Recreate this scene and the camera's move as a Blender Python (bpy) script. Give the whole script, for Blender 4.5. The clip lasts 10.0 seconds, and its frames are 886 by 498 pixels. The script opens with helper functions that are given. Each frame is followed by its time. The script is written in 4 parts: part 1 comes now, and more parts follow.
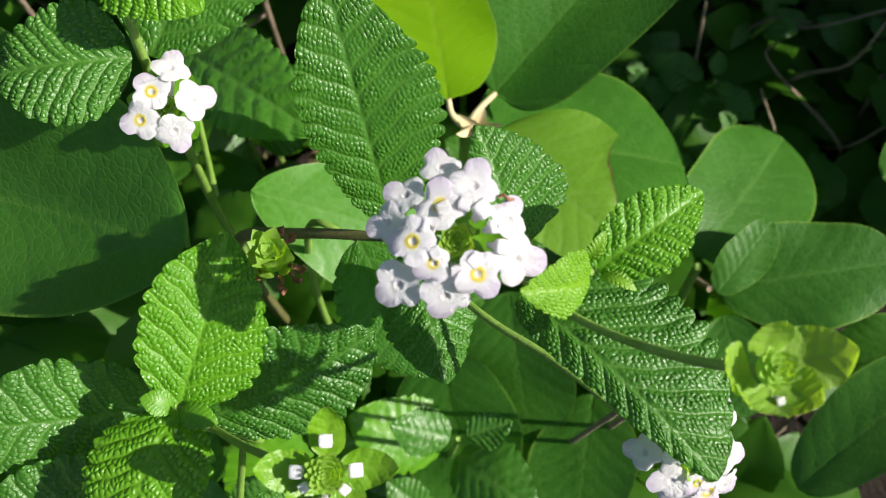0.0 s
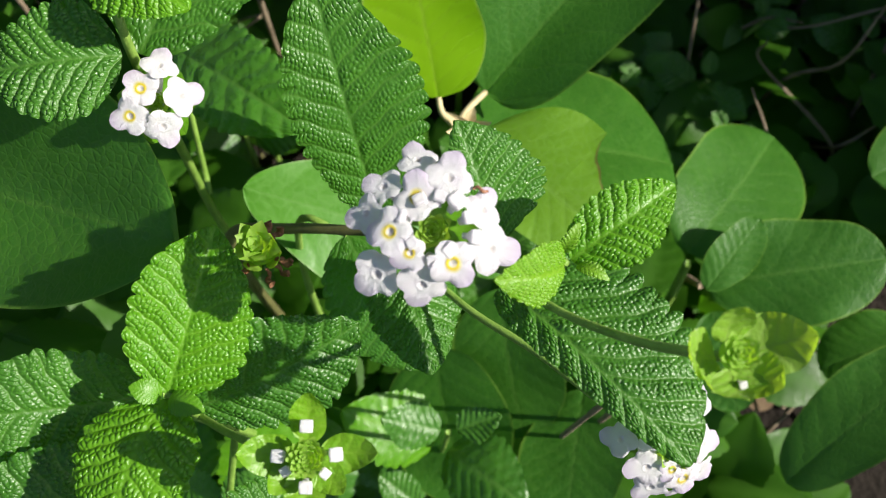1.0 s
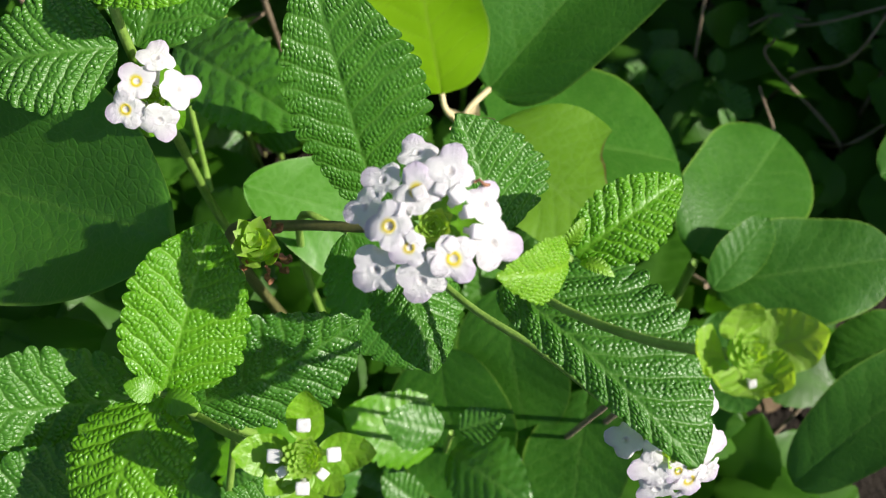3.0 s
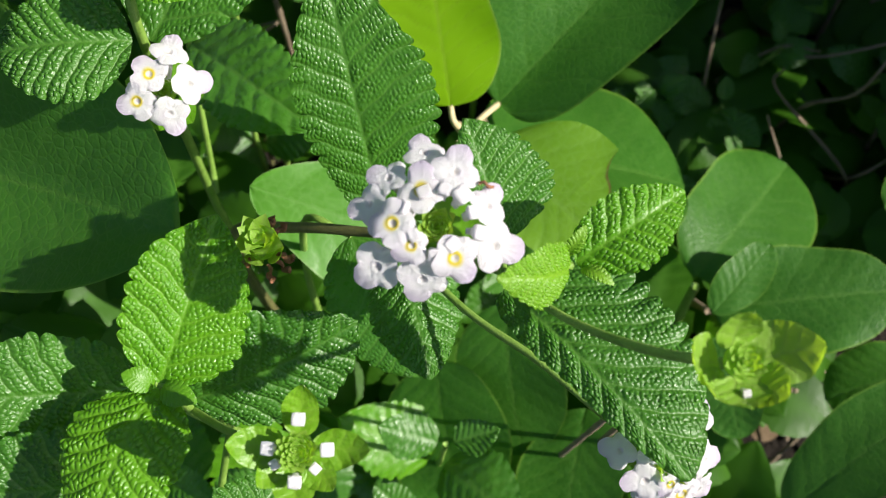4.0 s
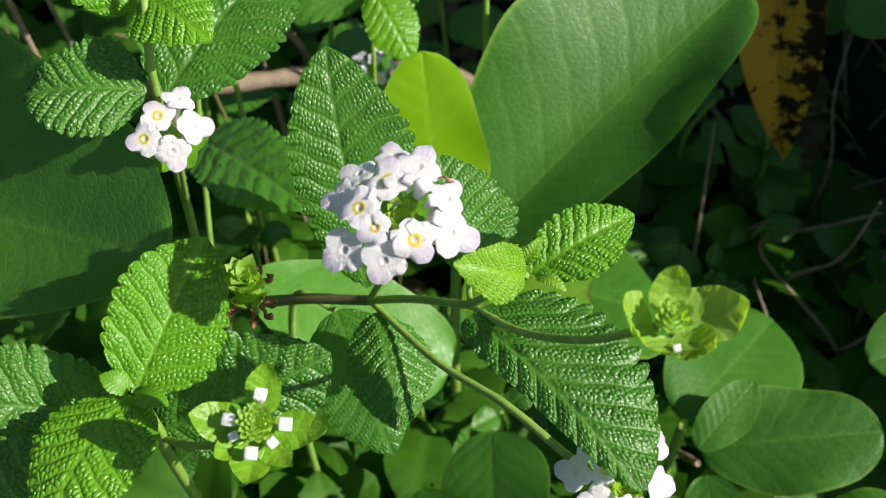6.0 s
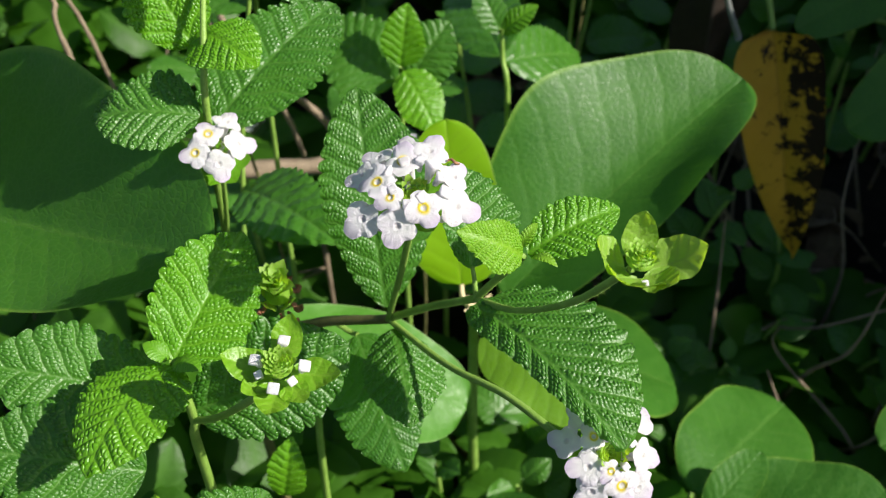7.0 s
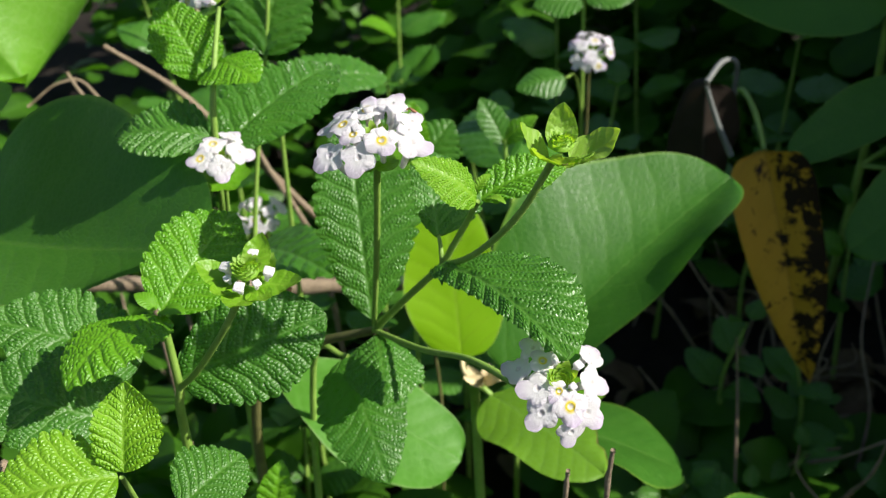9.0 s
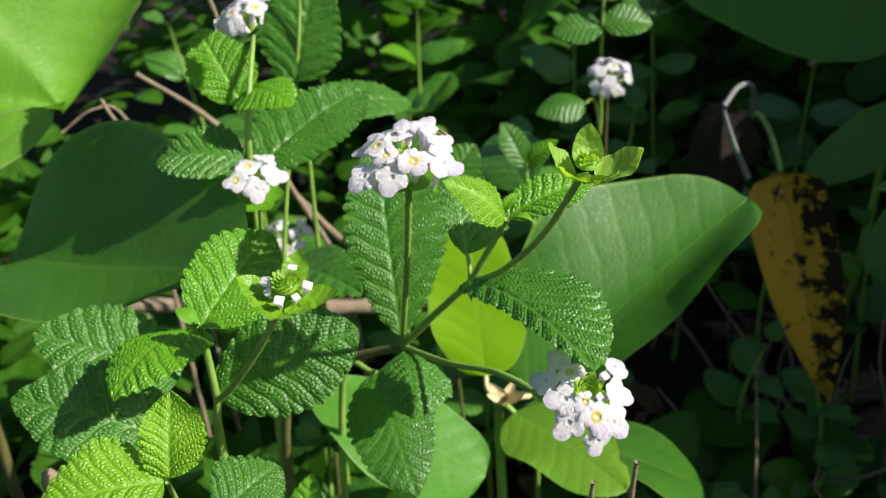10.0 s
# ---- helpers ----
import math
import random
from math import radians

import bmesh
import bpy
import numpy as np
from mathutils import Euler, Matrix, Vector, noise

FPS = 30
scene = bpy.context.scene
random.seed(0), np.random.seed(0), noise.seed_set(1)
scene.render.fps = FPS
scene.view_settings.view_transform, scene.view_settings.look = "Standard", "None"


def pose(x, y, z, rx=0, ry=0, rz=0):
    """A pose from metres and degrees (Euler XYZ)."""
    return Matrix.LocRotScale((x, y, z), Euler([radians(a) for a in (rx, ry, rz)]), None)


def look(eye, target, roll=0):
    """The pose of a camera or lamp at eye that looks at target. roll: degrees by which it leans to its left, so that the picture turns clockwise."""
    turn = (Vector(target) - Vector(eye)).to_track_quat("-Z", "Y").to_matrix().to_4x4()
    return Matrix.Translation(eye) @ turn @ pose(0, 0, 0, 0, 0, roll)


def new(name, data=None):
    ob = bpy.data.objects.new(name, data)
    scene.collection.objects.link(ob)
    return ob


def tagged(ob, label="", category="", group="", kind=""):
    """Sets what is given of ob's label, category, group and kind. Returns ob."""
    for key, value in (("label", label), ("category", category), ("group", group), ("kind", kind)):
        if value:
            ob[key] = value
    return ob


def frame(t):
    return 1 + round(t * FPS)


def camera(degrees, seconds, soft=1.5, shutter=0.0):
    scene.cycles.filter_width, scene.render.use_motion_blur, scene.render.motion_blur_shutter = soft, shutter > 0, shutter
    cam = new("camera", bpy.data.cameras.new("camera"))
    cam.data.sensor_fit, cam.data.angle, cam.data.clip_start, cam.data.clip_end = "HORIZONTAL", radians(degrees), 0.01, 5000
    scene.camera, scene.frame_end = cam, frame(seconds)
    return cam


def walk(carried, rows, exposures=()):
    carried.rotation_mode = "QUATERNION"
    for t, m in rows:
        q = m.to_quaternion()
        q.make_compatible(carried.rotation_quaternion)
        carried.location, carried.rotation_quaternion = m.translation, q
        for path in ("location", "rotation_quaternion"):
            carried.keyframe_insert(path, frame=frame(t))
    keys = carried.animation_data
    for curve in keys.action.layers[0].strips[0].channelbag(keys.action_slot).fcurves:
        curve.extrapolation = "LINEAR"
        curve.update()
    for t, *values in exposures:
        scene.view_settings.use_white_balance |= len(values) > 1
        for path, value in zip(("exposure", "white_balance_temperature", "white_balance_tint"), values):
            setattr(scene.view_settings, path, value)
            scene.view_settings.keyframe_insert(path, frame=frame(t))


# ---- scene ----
cam = camera(48.4, 10.0, soft=1.15)
METRES, EYE, TILT, LEAN, TURN = 0.20, 0.50, -72.0, 0.0, 0.0
ROWS = [
    (0.0, 0.0, 0.0, 0.0, -0.0, 0.0, 0.0),
    (0.5, 0.015, -0.0089, -0.0028, 0.09, 0.04, -0.0),
    (1.0, 0.0214, -0.0237, -0.0092, 0.19, 0.11, 0.02),
    (1.5, 0.0313, -0.0173, -0.004, 0.27, 0.16, 0.07),
    (2.0, 0.026, -0.0174, -0.0051, 0.34, 0.17, 0.14),
    (2.5, 0.0308, -0.0136, -0.0113, 0.45, 0.17, 0.1),
    (3.0, 0.0252, -0.004, -0.0141, 0.51, 0.18, -0.05),
    (4.5, 0.0302, -0.0207, -0.0717, 0.65, 4.28, -3.56),
    (5.0, 0.0399, -0.0138, -0.1531, 1.12, 8.57, -3.7),
    (5.5, 0.0549, -0.0228, -0.1629, 0.99, 11.26, -4.11),
    (7.0, 0.1355, -0.1062, -0.4336, 2.6, 23.63, -7.0),
    (7.5, 0.1223, -0.0786, -0.4723, 3.46, 27.29, -7.68),
    (8.0, 0.1618, -0.0284, -0.5691, 3.88, 31.71, -8.23),
    (8.5, 0.2154, 0.006, -0.6642, 4.66, 35.67, -8.5),
    (9.0, 0.2839, -0.0083, -0.7606, 5.52, 38.01, -8.81),
    (9.5, 0.2803, -0.0254, -0.789, 5.84, 38.98, -9.03),
    (10.0, 0.2755, -0.0373, -0.8006, 6.27, 39.44, -9.29),
]
walk(cam, [(t, pose(0, 0, EYE, TILT, LEAN, TURN) @ pose(METRES * x, METRES * y, METRES * z, 90 + pitch, roll, yaw)) for t, x, y, z, yaw, pitch, roll in ROWS])
cam.data.dof.use_dof = True
cam.data.dof.focus_distance = 0.200
cam.data.dof.aperture_fstop = 29.0

# ---- world, sun ----
SUN = Vector((0.77, -0.10, 0.62)).normalized()
world = bpy.data.worlds.new("world")
scene.world = world
world.use_nodes = True
wn, wl_ = world.node_tree.nodes, world.node_tree.links
sky = wn.new("ShaderNodeTexSky")
sky.sky_type = "NISHITA"
sky.sun_disc = False
sky.sun_elevation = math.asin(SUN.z)
sky.sun_rotation = math.atan2(SUN.x, SUN.y)
wl_.new(sky.outputs[0], wn["Background"].inputs[0])
wn["Background"].inputs[1].default_value = 0.065
sun = new("sun", bpy.data.lights.new("sun", "SUN"))
sun.data.energy, sun.data.angle, sun.data.color = 5.0, radians(0.55), (1.0, 0.95, 0.85)
scene.view_settings.exposure = 0.85
sun.matrix_world = look((0.6, 0.0, 1.0), Vector((0.6, 0.0, 1.0)) - SUN)


# ---- materials ----
def node_mat(name):
    m = bpy.data.materials.new(name)
    m.use_nodes = True
    return m, m.node_tree.nodes, m.node_tree.links


def mixc(n, l, fac, a, b, mode="MIX"):
    x = n.new("ShaderNodeMix")
    x.data_type, x.blend_type = "RGBA", mode
    for sock, v in ((x.inputs[0], fac), (x.inputs[6], a), (x.inputs[7], b)):
        if isinstance(v, bpy.types.NodeSocket):
            l.new(v, sock)
        elif isinstance(v, (int, float)):
            sock.default_value = v
        else:
            sock.default_value = (*v, 1.0)
    return x.outputs[2]


def maths(n, l, op, a, b=0.0, clamp=False):
    x = n.new("ShaderNodeMath")
    x.operation, x.use_clamp = op, clamp
    for sock, v in ((x.inputs[0], a), (x.inputs[1], b)):
        if isinstance(v, bpy.types.NodeSocket):
            l.new(v, sock)
        else:
            sock.default_value = v
    return x.outputs[0]


def attr(n, name):
    a = n.new("ShaderNodeAttribute")
    a.attribute_name = name
    return a.outputs["Fac"]


def noise_of(n, l, scale, detail=3.0, rough=0.55, dist=0.0):
    tc = n.new("ShaderNodeTexCoord")
    x = n.new("ShaderNodeTexNoise")
    x.inputs["Scale"].default_value = scale
    x.inputs["Detail"].default_value = detail
    x.inputs["Roughness"].default_value = rough
    x.inputs["Distortion"].default_value = dist
    l.new(tc.outputs["Object"], x.inputs["Vector"])
    return x.outputs["Fac"]


def spread(n, l, v, lo, hi):
    x = n.new("ShaderNodeMapRange")
    l.new(v, x.inputs[0])
    x.inputs[1].default_value, x.inputs[2].default_value = lo, hi
    return x.outputs[0]


def leafy(name, dark, light, vein, thru, rough=0.4, trans=0.35, bump=0.25, fine=2500.0, veinamt=0.6, spec=0.5, edge=None, sheen=0.0, blotch=None, net=0.0, island=False):
    """Leaf surface: mottled colour, veins, light passing through, a fine grain of hairs."""
    m, n, l = node_mat(name)
    p = n["Principled BSDF"]
    ra = n.new("ShaderNodeNewGeometry").outputs["Random Per Island"] if island else n.new("ShaderNodeObjectInfo").outputs["Random"]
    big = spread(n, l, noise_of(n, l, 70.0, 3.0), 0.3, 0.7)
    f = maths(n, l, "ADD", maths(n, l, "MULTIPLY", big, 0.6), maths(n, l, "MULTIPLY", ra, 0.4))
    col = mixc(n, l, f, dark, light)
    small = spread(n, l, noise_of(n, l, 650.0, 4.0), 0.35, 0.7)
    col = mixc(n, l, maths(n, l, "MULTIPLY", small, 0.35), col, light)
    v = attr(n, "vein")
    col = mixc(n, l, maths(n, l, "MULTIPLY", v, veinamt), col, vein)
    if blotch:
        sx = n.new("ShaderNodeSeparateXYZ")
        l.new(n.new("ShaderNodeTexCoord").outputs["Object"], sx.inputs[0])
        nb = maths(n, l, "ADD", noise_of(n, l, blotch[1], 6.0, 0.7, 0.15), maths(n, l, "MULTIPLY", sx.outputs[0], -7.0))
        b = spread(n, l, nb, blotch[2], blotch[2] + 0.06)
        col = mixc(n, l, b, col, blotch[0])
    if edge:
        e = spread(n, l, attr(n, "rim"), 0.955, 0.99)
        col = mixc(n, l, e, col, edge)
    l.new(col, p.inputs["Base Color"])
    rr = maths(n, l, "ADD", maths(n, l, "ADD", maths(n, l, "MULTIPLY", small, 0.2), rough - 0.1), maths(n, l, "MULTIPLY", v, 0.12))
    l.new(rr, p.inputs["Roughness"])
    p.inputs["Specular IOR Level"].default_value = spec
    if sheen:
        p.inputs["Sheen Weight"].default_value = sheen
        p.inputs["Sheen Roughness"].default_value = 0.5
    bm_ = n.new("ShaderNodeBump")
    bm_.inputs["Strength"].default_value = bump
    bm_.inputs["Distance"].default_value = 0.0004
    height = noise_of(n, l, fine, 2.0, 0.6)
    if net:
        vo = n.new("ShaderNodeTexVoronoi")
        vo.feature = "DISTANCE_TO_EDGE"
        vo.inputs["Scale"].default_value = net
        l.new(n.new("ShaderNodeTexCoord").outputs["Object"], vo.inputs["Vector"])
        seam = spread(n, l, vo.outputs["Distance"], 0.0, 0.16)
        height = maths(n, l, "ADD", maths(n, l, "MULTIPLY", height, 0.6), maths(n, l, "MULTIPLY", seam, 0.38))
        l.new(mixc(n, l, maths(n, l, "MULTIPLY", maths(n, l, "SUBTRACT", 1.0, seam), 0.32), col, vein), p.inputs["Base Color"])
    l.new(height, bm_.inputs["Height"])
    l.new(bm_.outputs[0], p.inputs["Normal"])
    t = n.new("ShaderNodeBsdfTranslucent")
    tcol = mixc(n, l, maths(n, l, "MULTIPLY", v, 0.55), thru, tuple(c * 0.55 for c in thru))
    if blotch:
        tcol = mixc(n, l, b, tcol, blotch[0])
    l.new(tcol, t.inputs[0])
    mx = n.new("ShaderNodeMixShader")
    mx.inputs[0].default_value = trans
    l.new(p.outputs[0], mx.inputs[1])
    l.new(t.outputs[0], mx.inputs[2])
    l.new(mx.outputs[0], n["Material Output"].inputs[0])
    return m


M_LEAF = leafy("lantana_leaf", (0.028, 0.108, 0.009), (0.066, 0.198, 0.020), (0.105, 0.240, 0.036), (0.15, 0.40, 0.010), 0.34, 0.36, spec=0.52, veinamt=0.55)
# Leaf green darkened so that undergrowth reached by sun still looks shaded.
M_SHADED_LEAF = leafy("shade_dark_leaf", (0.016, 0.060, 0.004), (0.044, 0.130, 0.008), (0.070, 0.195, 0.016), (0.11, 0.34, 0.008), 0.42, 0.34, spec=0.22, veinamt=0.45, island=True)
M_YOUNG = leafy("young_leaf", (0.064, 0.215, 0.006), (0.120, 0.310, 0.010), (0.16, 0.36, 0.02), (0.26, 0.54, 0.010), 0.33, 0.38, spec=0.5)
M_BROAD = leafy("broad_leaf", (0.021, 0.092, 0.008), (0.044, 0.147, 0.015), (0.080, 0.20, 0.026), (0.10, 0.32, 0.008), 0.46, 0.30, 0.36, 1300.0, 0.55, 0.28, (0.13, 0.25, 0.03), 0.0, net=420.0)
M_LIME = leafy("lime_leaf", (0.210, 0.420, 0.006), (0.270, 0.500, 0.010), (0.32, 0.52, 0.04), (0.46, 0.80, 0.006), 0.45, 0.55, 0.1, 1800.0, 0.4, 0.35, (0.30, 0.45, 0.08))
M_PALE = leafy("pale_leaf", (0.060, 0.200, 0.016), (0.100, 0.280, 0.030), (0.14, 0.32, 0.06), (0.16, 0.46, 0.015), 0.45, 0.4, 0.12, 1800.0, 0.4, 0.35, (0.18, 0.32, 0.09), net=320.0)
M_FRESH = leafy("fresh_broad_leaf", (0.100, 0.270, 0.014), (0.150, 0.350, 0.026), (0.20, 0.38, 0.06), (0.22, 0.54, 0.015), 0.48, 0.40, 0.3, 900.0, 0.5, 0.4, (0.36, 0.33, 0.20), net=300.0)
M_BRACT = leafy("bract_green", (0.180, 0.350, 0.025), (0.290, 0.480, 0.070), (0.36, 0.52, 0.12), (0.50, 0.76, 0.03), 0.45, 0.50, 0.35, 2500.0, 0.5)
M_DEAD = leafy("yellowed_leaf", (0.36, 0.20, 0.014), (0.50, 0.29, 0.024), (0.30, 0.16, 0.03), (0.60, 0.30, 0.02), 0.6, 0.35, 0.3, 1500.0, 0.5, 0.2, None, 0.0, ((0.022, 0.012, 0.007), 110.0, 0.52))
M_WITHER = leafy("withered_leaf", (0.010, 0.007, 0.005), (0.024, 0.017, 0.012), (0.05, 0.045, 0.04), (0.04, 0.025, 0.015), 0.7, 0.10, 0.5, 1500.0, 0.4, 0.2)
M_LITTER = leafy("dry_litter", (0.045, 0.028, 0.016), (0.200, 0.140, 0.085), (0.10, 0.07, 0.04), (0.20, 0.12, 0.05), 0.8, 0.15, 0.4, 900.0, 0.5, 0.2)


def petal_mat():
    m, n, l = node_mat("petal")
    p = n["Principled BSDF"]
    lil = maths(n, l, "MAXIMUM", maths(n, l, "MULTIPLY", spread(n, l, noise_of(n, l, 1.1, 2.0), 0.45, 0.68), 0.3), attr(n, "lip"))
    col = mixc(n, l, maths(n, l, "MULTIPLY", lil, 0.62), (0.94, 0.91, 0.93), (0.66, 0.46, 0.78))
    col = mixc(n, l, attr(n, "eye"), col, (0.90, 0.72, 0.02))
    col = mixc(n, l, attr(n, "throat"), col, (0.74, 0.68, 0.62))
    l.new(col, p.inputs["Base Color"])
    p.inputs["Roughness"].default_value = 0.28
    p.inputs["Specular IOR Level"].default_value = 0.5
    b = n.new("ShaderNodeBump")
    b.inputs["Strength"].default_value = 0.5
    b.inputs["Distance"].default_value = 0.03
    l.new(noise_of(n, l, 30.0, 3.0, 0.7), b.inputs["Height"])
    l.new(b.outputs[0], p.inputs["Normal"])
    t = n.new("ShaderNodeBsdfTranslucent")
    l.new(col, t.inputs[0])
    mx = n.new("ShaderNodeMixShader")
    mx.inputs[0].default_value = 0.36
    l.new(p.outputs[0], mx.inputs[1])
    l.new(t.outputs[0], mx.inputs[2])
    l.new(mx.outputs[0], n["Material Output"].inputs[0])
    return m


M_PETAL = petal_mat()


def rough_mat(name, a, b, scale, rough=0.6, bump=0.5, dist=0.0004, stretch=None, spec=0.4):
    m, n, l = node_mat(name)
    p = n["Principled BSDF"]
    f = spread(n, l, noise_of(n, l, scale, 5.0, 0.6), 0.3, 0.7)
    g = spread(n, l, noise_of(n, l, scale * 6, 3.0, 0.6), 0.3, 0.7)
    col = mixc(n, l, maths(n, l, "ADD", maths(n, l, "MULTIPLY", f, 0.65), maths(n, l, "MULTIPLY", g, 0.35)), a, b)
    l.new(col, p.inputs["Base Color"])
    p.inputs["Roughness"].default_value = rough
    p.inputs["Specular IOR Level"].default_value = spec
    bb = n.new("ShaderNodeBump")
    bb.inputs["Strength"].default_value = bump
    bb.inputs["Distance"].default_value = dist
    l.new(noise_of(n, l, scale * 10, 4.0, 0.6), bb.inputs["Height"])
    l.new(bb.outputs[0], p.inputs["Normal"])
    return m


M_STEM = rough_mat("green_stem", (0.120, 0.220, 0.030), (0.230, 0.360, 0.070), 160.0, 0.5, 0.6, 0.0003)
M_STEMB = rough_mat("brown_stem", (0.070, 0.072, 0.024), (0.150, 0.140, 0.050), 160.0, 0.55, 0.6, 0.0003)
M_TWIG = rough_mat("dry_twig", (0.120, 0.085, 0.055), (0.280, 0.215, 0.150), 120.0, 0.8, 0.8, 0.0006)
M_GREY = rough_mat("grey_stalk", (0.070, 0.075, 0.070), (0.190, 0.200, 0.190), 160.0, 0.7, 0.6, 0.0004)
M_TORN = leafy("torn_leaf", (0.092, 0.220, 0.010), (0.140, 0.290, 0.018), (0.17, 0.33, 0.05), (0.30, 0.50, 0.012), 0.5, 0.4, 0.2, 1500.0, 0.4, 0.3, (0.12, 0.055, 0.025), net=300.0)
M_TENDER = leafy("tender_leaf", (0.108, 0.270, 0.008), (0.180, 0.370, 0.018), (0.23, 0.42, 0.03), (0.36, 0.62, 0.012), 0.36, 0.40, spec=0.5)
M_BEIGE = rough_mat("downy_beige", (0.42, 0.33, 0.17), (0.62, 0.52, 0.32), 300.0, 0.8, 0.5, 0.0003)
M_BROWN = rough_mat("brown_remains", (0.160, 0.060, 0.030), (0.320, 0.150, 0.080), 600.0, 0.7, 0.6, 0.0003)
# Soil tones set near black: the shade of the shrubs is in the colour.
M_SHADE_SOIL = rough_mat("soil", (0.007, 0.005, 0.004), (0.022, 0.017, 0.012), 17.0, 0.95, 1.0, 0.004, None, 0.2)


# ---- mesh helpers ----
def mesh_from(name, verts, faces, mat, attrs=None, smooth=True):
    me = bpy.data.meshes.new(name)
    me.from_pydata(verts.tolist() if hasattr(verts, "tolist") else verts, [], faces.tolist() if hasattr(faces, "tolist") else faces)
    me.materials.append(mat)
    for k, a in (attrs or {}).items():
        me.attributes.new(k, "FLOAT", "POINT").data.foreach_set("value", np.asarray(a, dtype=np.float32).ravel())
    if smooth:
        me.polygons.foreach_set("use_smooth", np.ones(len(me.polygons), dtype=bool))
    me.update()
    return me


def grid_faces(nu, nv, closed=False):
    i, j = np.meshgrid(np.arange(nu), np.arange(nv if closed else nv), indexing="ij")
    w = nv if closed else nv + 1
    j2 = (j + 1) % w if closed else j + 1
    return np.stack([i * w + j, (i + 1) * w + j, (i + 1) * w + j2, i * w + j2], -1).reshape(-1, 4)


def put(ob, thing):
    """Makes ob, which stands at its world pose, a part of thing."""
    m = ob.matrix_basis.copy()
    ob.parent = thing
    base = thing.matrix_basis if thing.parent is None else thing.parent.matrix_basis @ thing.matrix_basis
    ob.matrix_basis = base.inverted() @ m
    return ob


def thing(name, place, label, category, group="", kind=""):
    e = new(name)
    e.empty_display_size = 0.01
    e.matrix_basis = Matrix.Translation(place)
    return tagged(e, label, category, group, kind)


def axes(base, along, up):
    a = Vector(along).normalized()
    r = a.cross(Vector(up)).normalized()
    n = r.cross(a).normalized()
    m = Matrix((r, a, n)).transposed().to_4x4()
    return Matrix.Translation(base) @ m


SHAPES = {"round": (0.38, 0.50), "ovate": (0.55, 0.78), "oval": (0.50, 0.50), "obovate": (0.62, 0.42), "lance": (0.45, 0.85), "rhomb": (0.80, 0.72), "blunt": (0.30, 0.52), "full": (0.36, 0.44), "taper": (0.22, 0.80)}


def pillows(gx, gy, seed):
    """Height of irregular puckers: one rounded cell for each point of a jittered grid, sunk along the seams."""
    gx, gy = np.broadcast_arrays(gx, gy)
    ix, iy = np.floor(gx), np.floor(gy)
    d1 = np.full(gx.shape, 9.0)
    d2 = np.full(gx.shape, 9.0)
    for i in (-1, 0, 1):
        for j in (-1, 0, 1):
            cx, cy = ix + i, iy + j
            h = np.sin(cx * 127.1 + cy * 311.7 + seed * 17.3) * 43758.5453
            k = np.sin(cx * 269.5 + cy * 183.3 + seed * 9.1) * 24634.6345
            dx = cx + 0.5 + 0.72 * (h - np.floor(h) - 0.5) - gx
            dy = cy + 0.5 + 0.72 * (k - np.floor(k) - 0.5) - gy
            d = np.sqrt(dx * dx + dy * dy)
            d2 = np.minimum(d2, np.maximum(d1, d))
            d1 = np.minimum(d1, d)
    s = np.clip((d2 - d1) / 0.75, 0, 1)
    return np.sqrt(s * (2 - s))


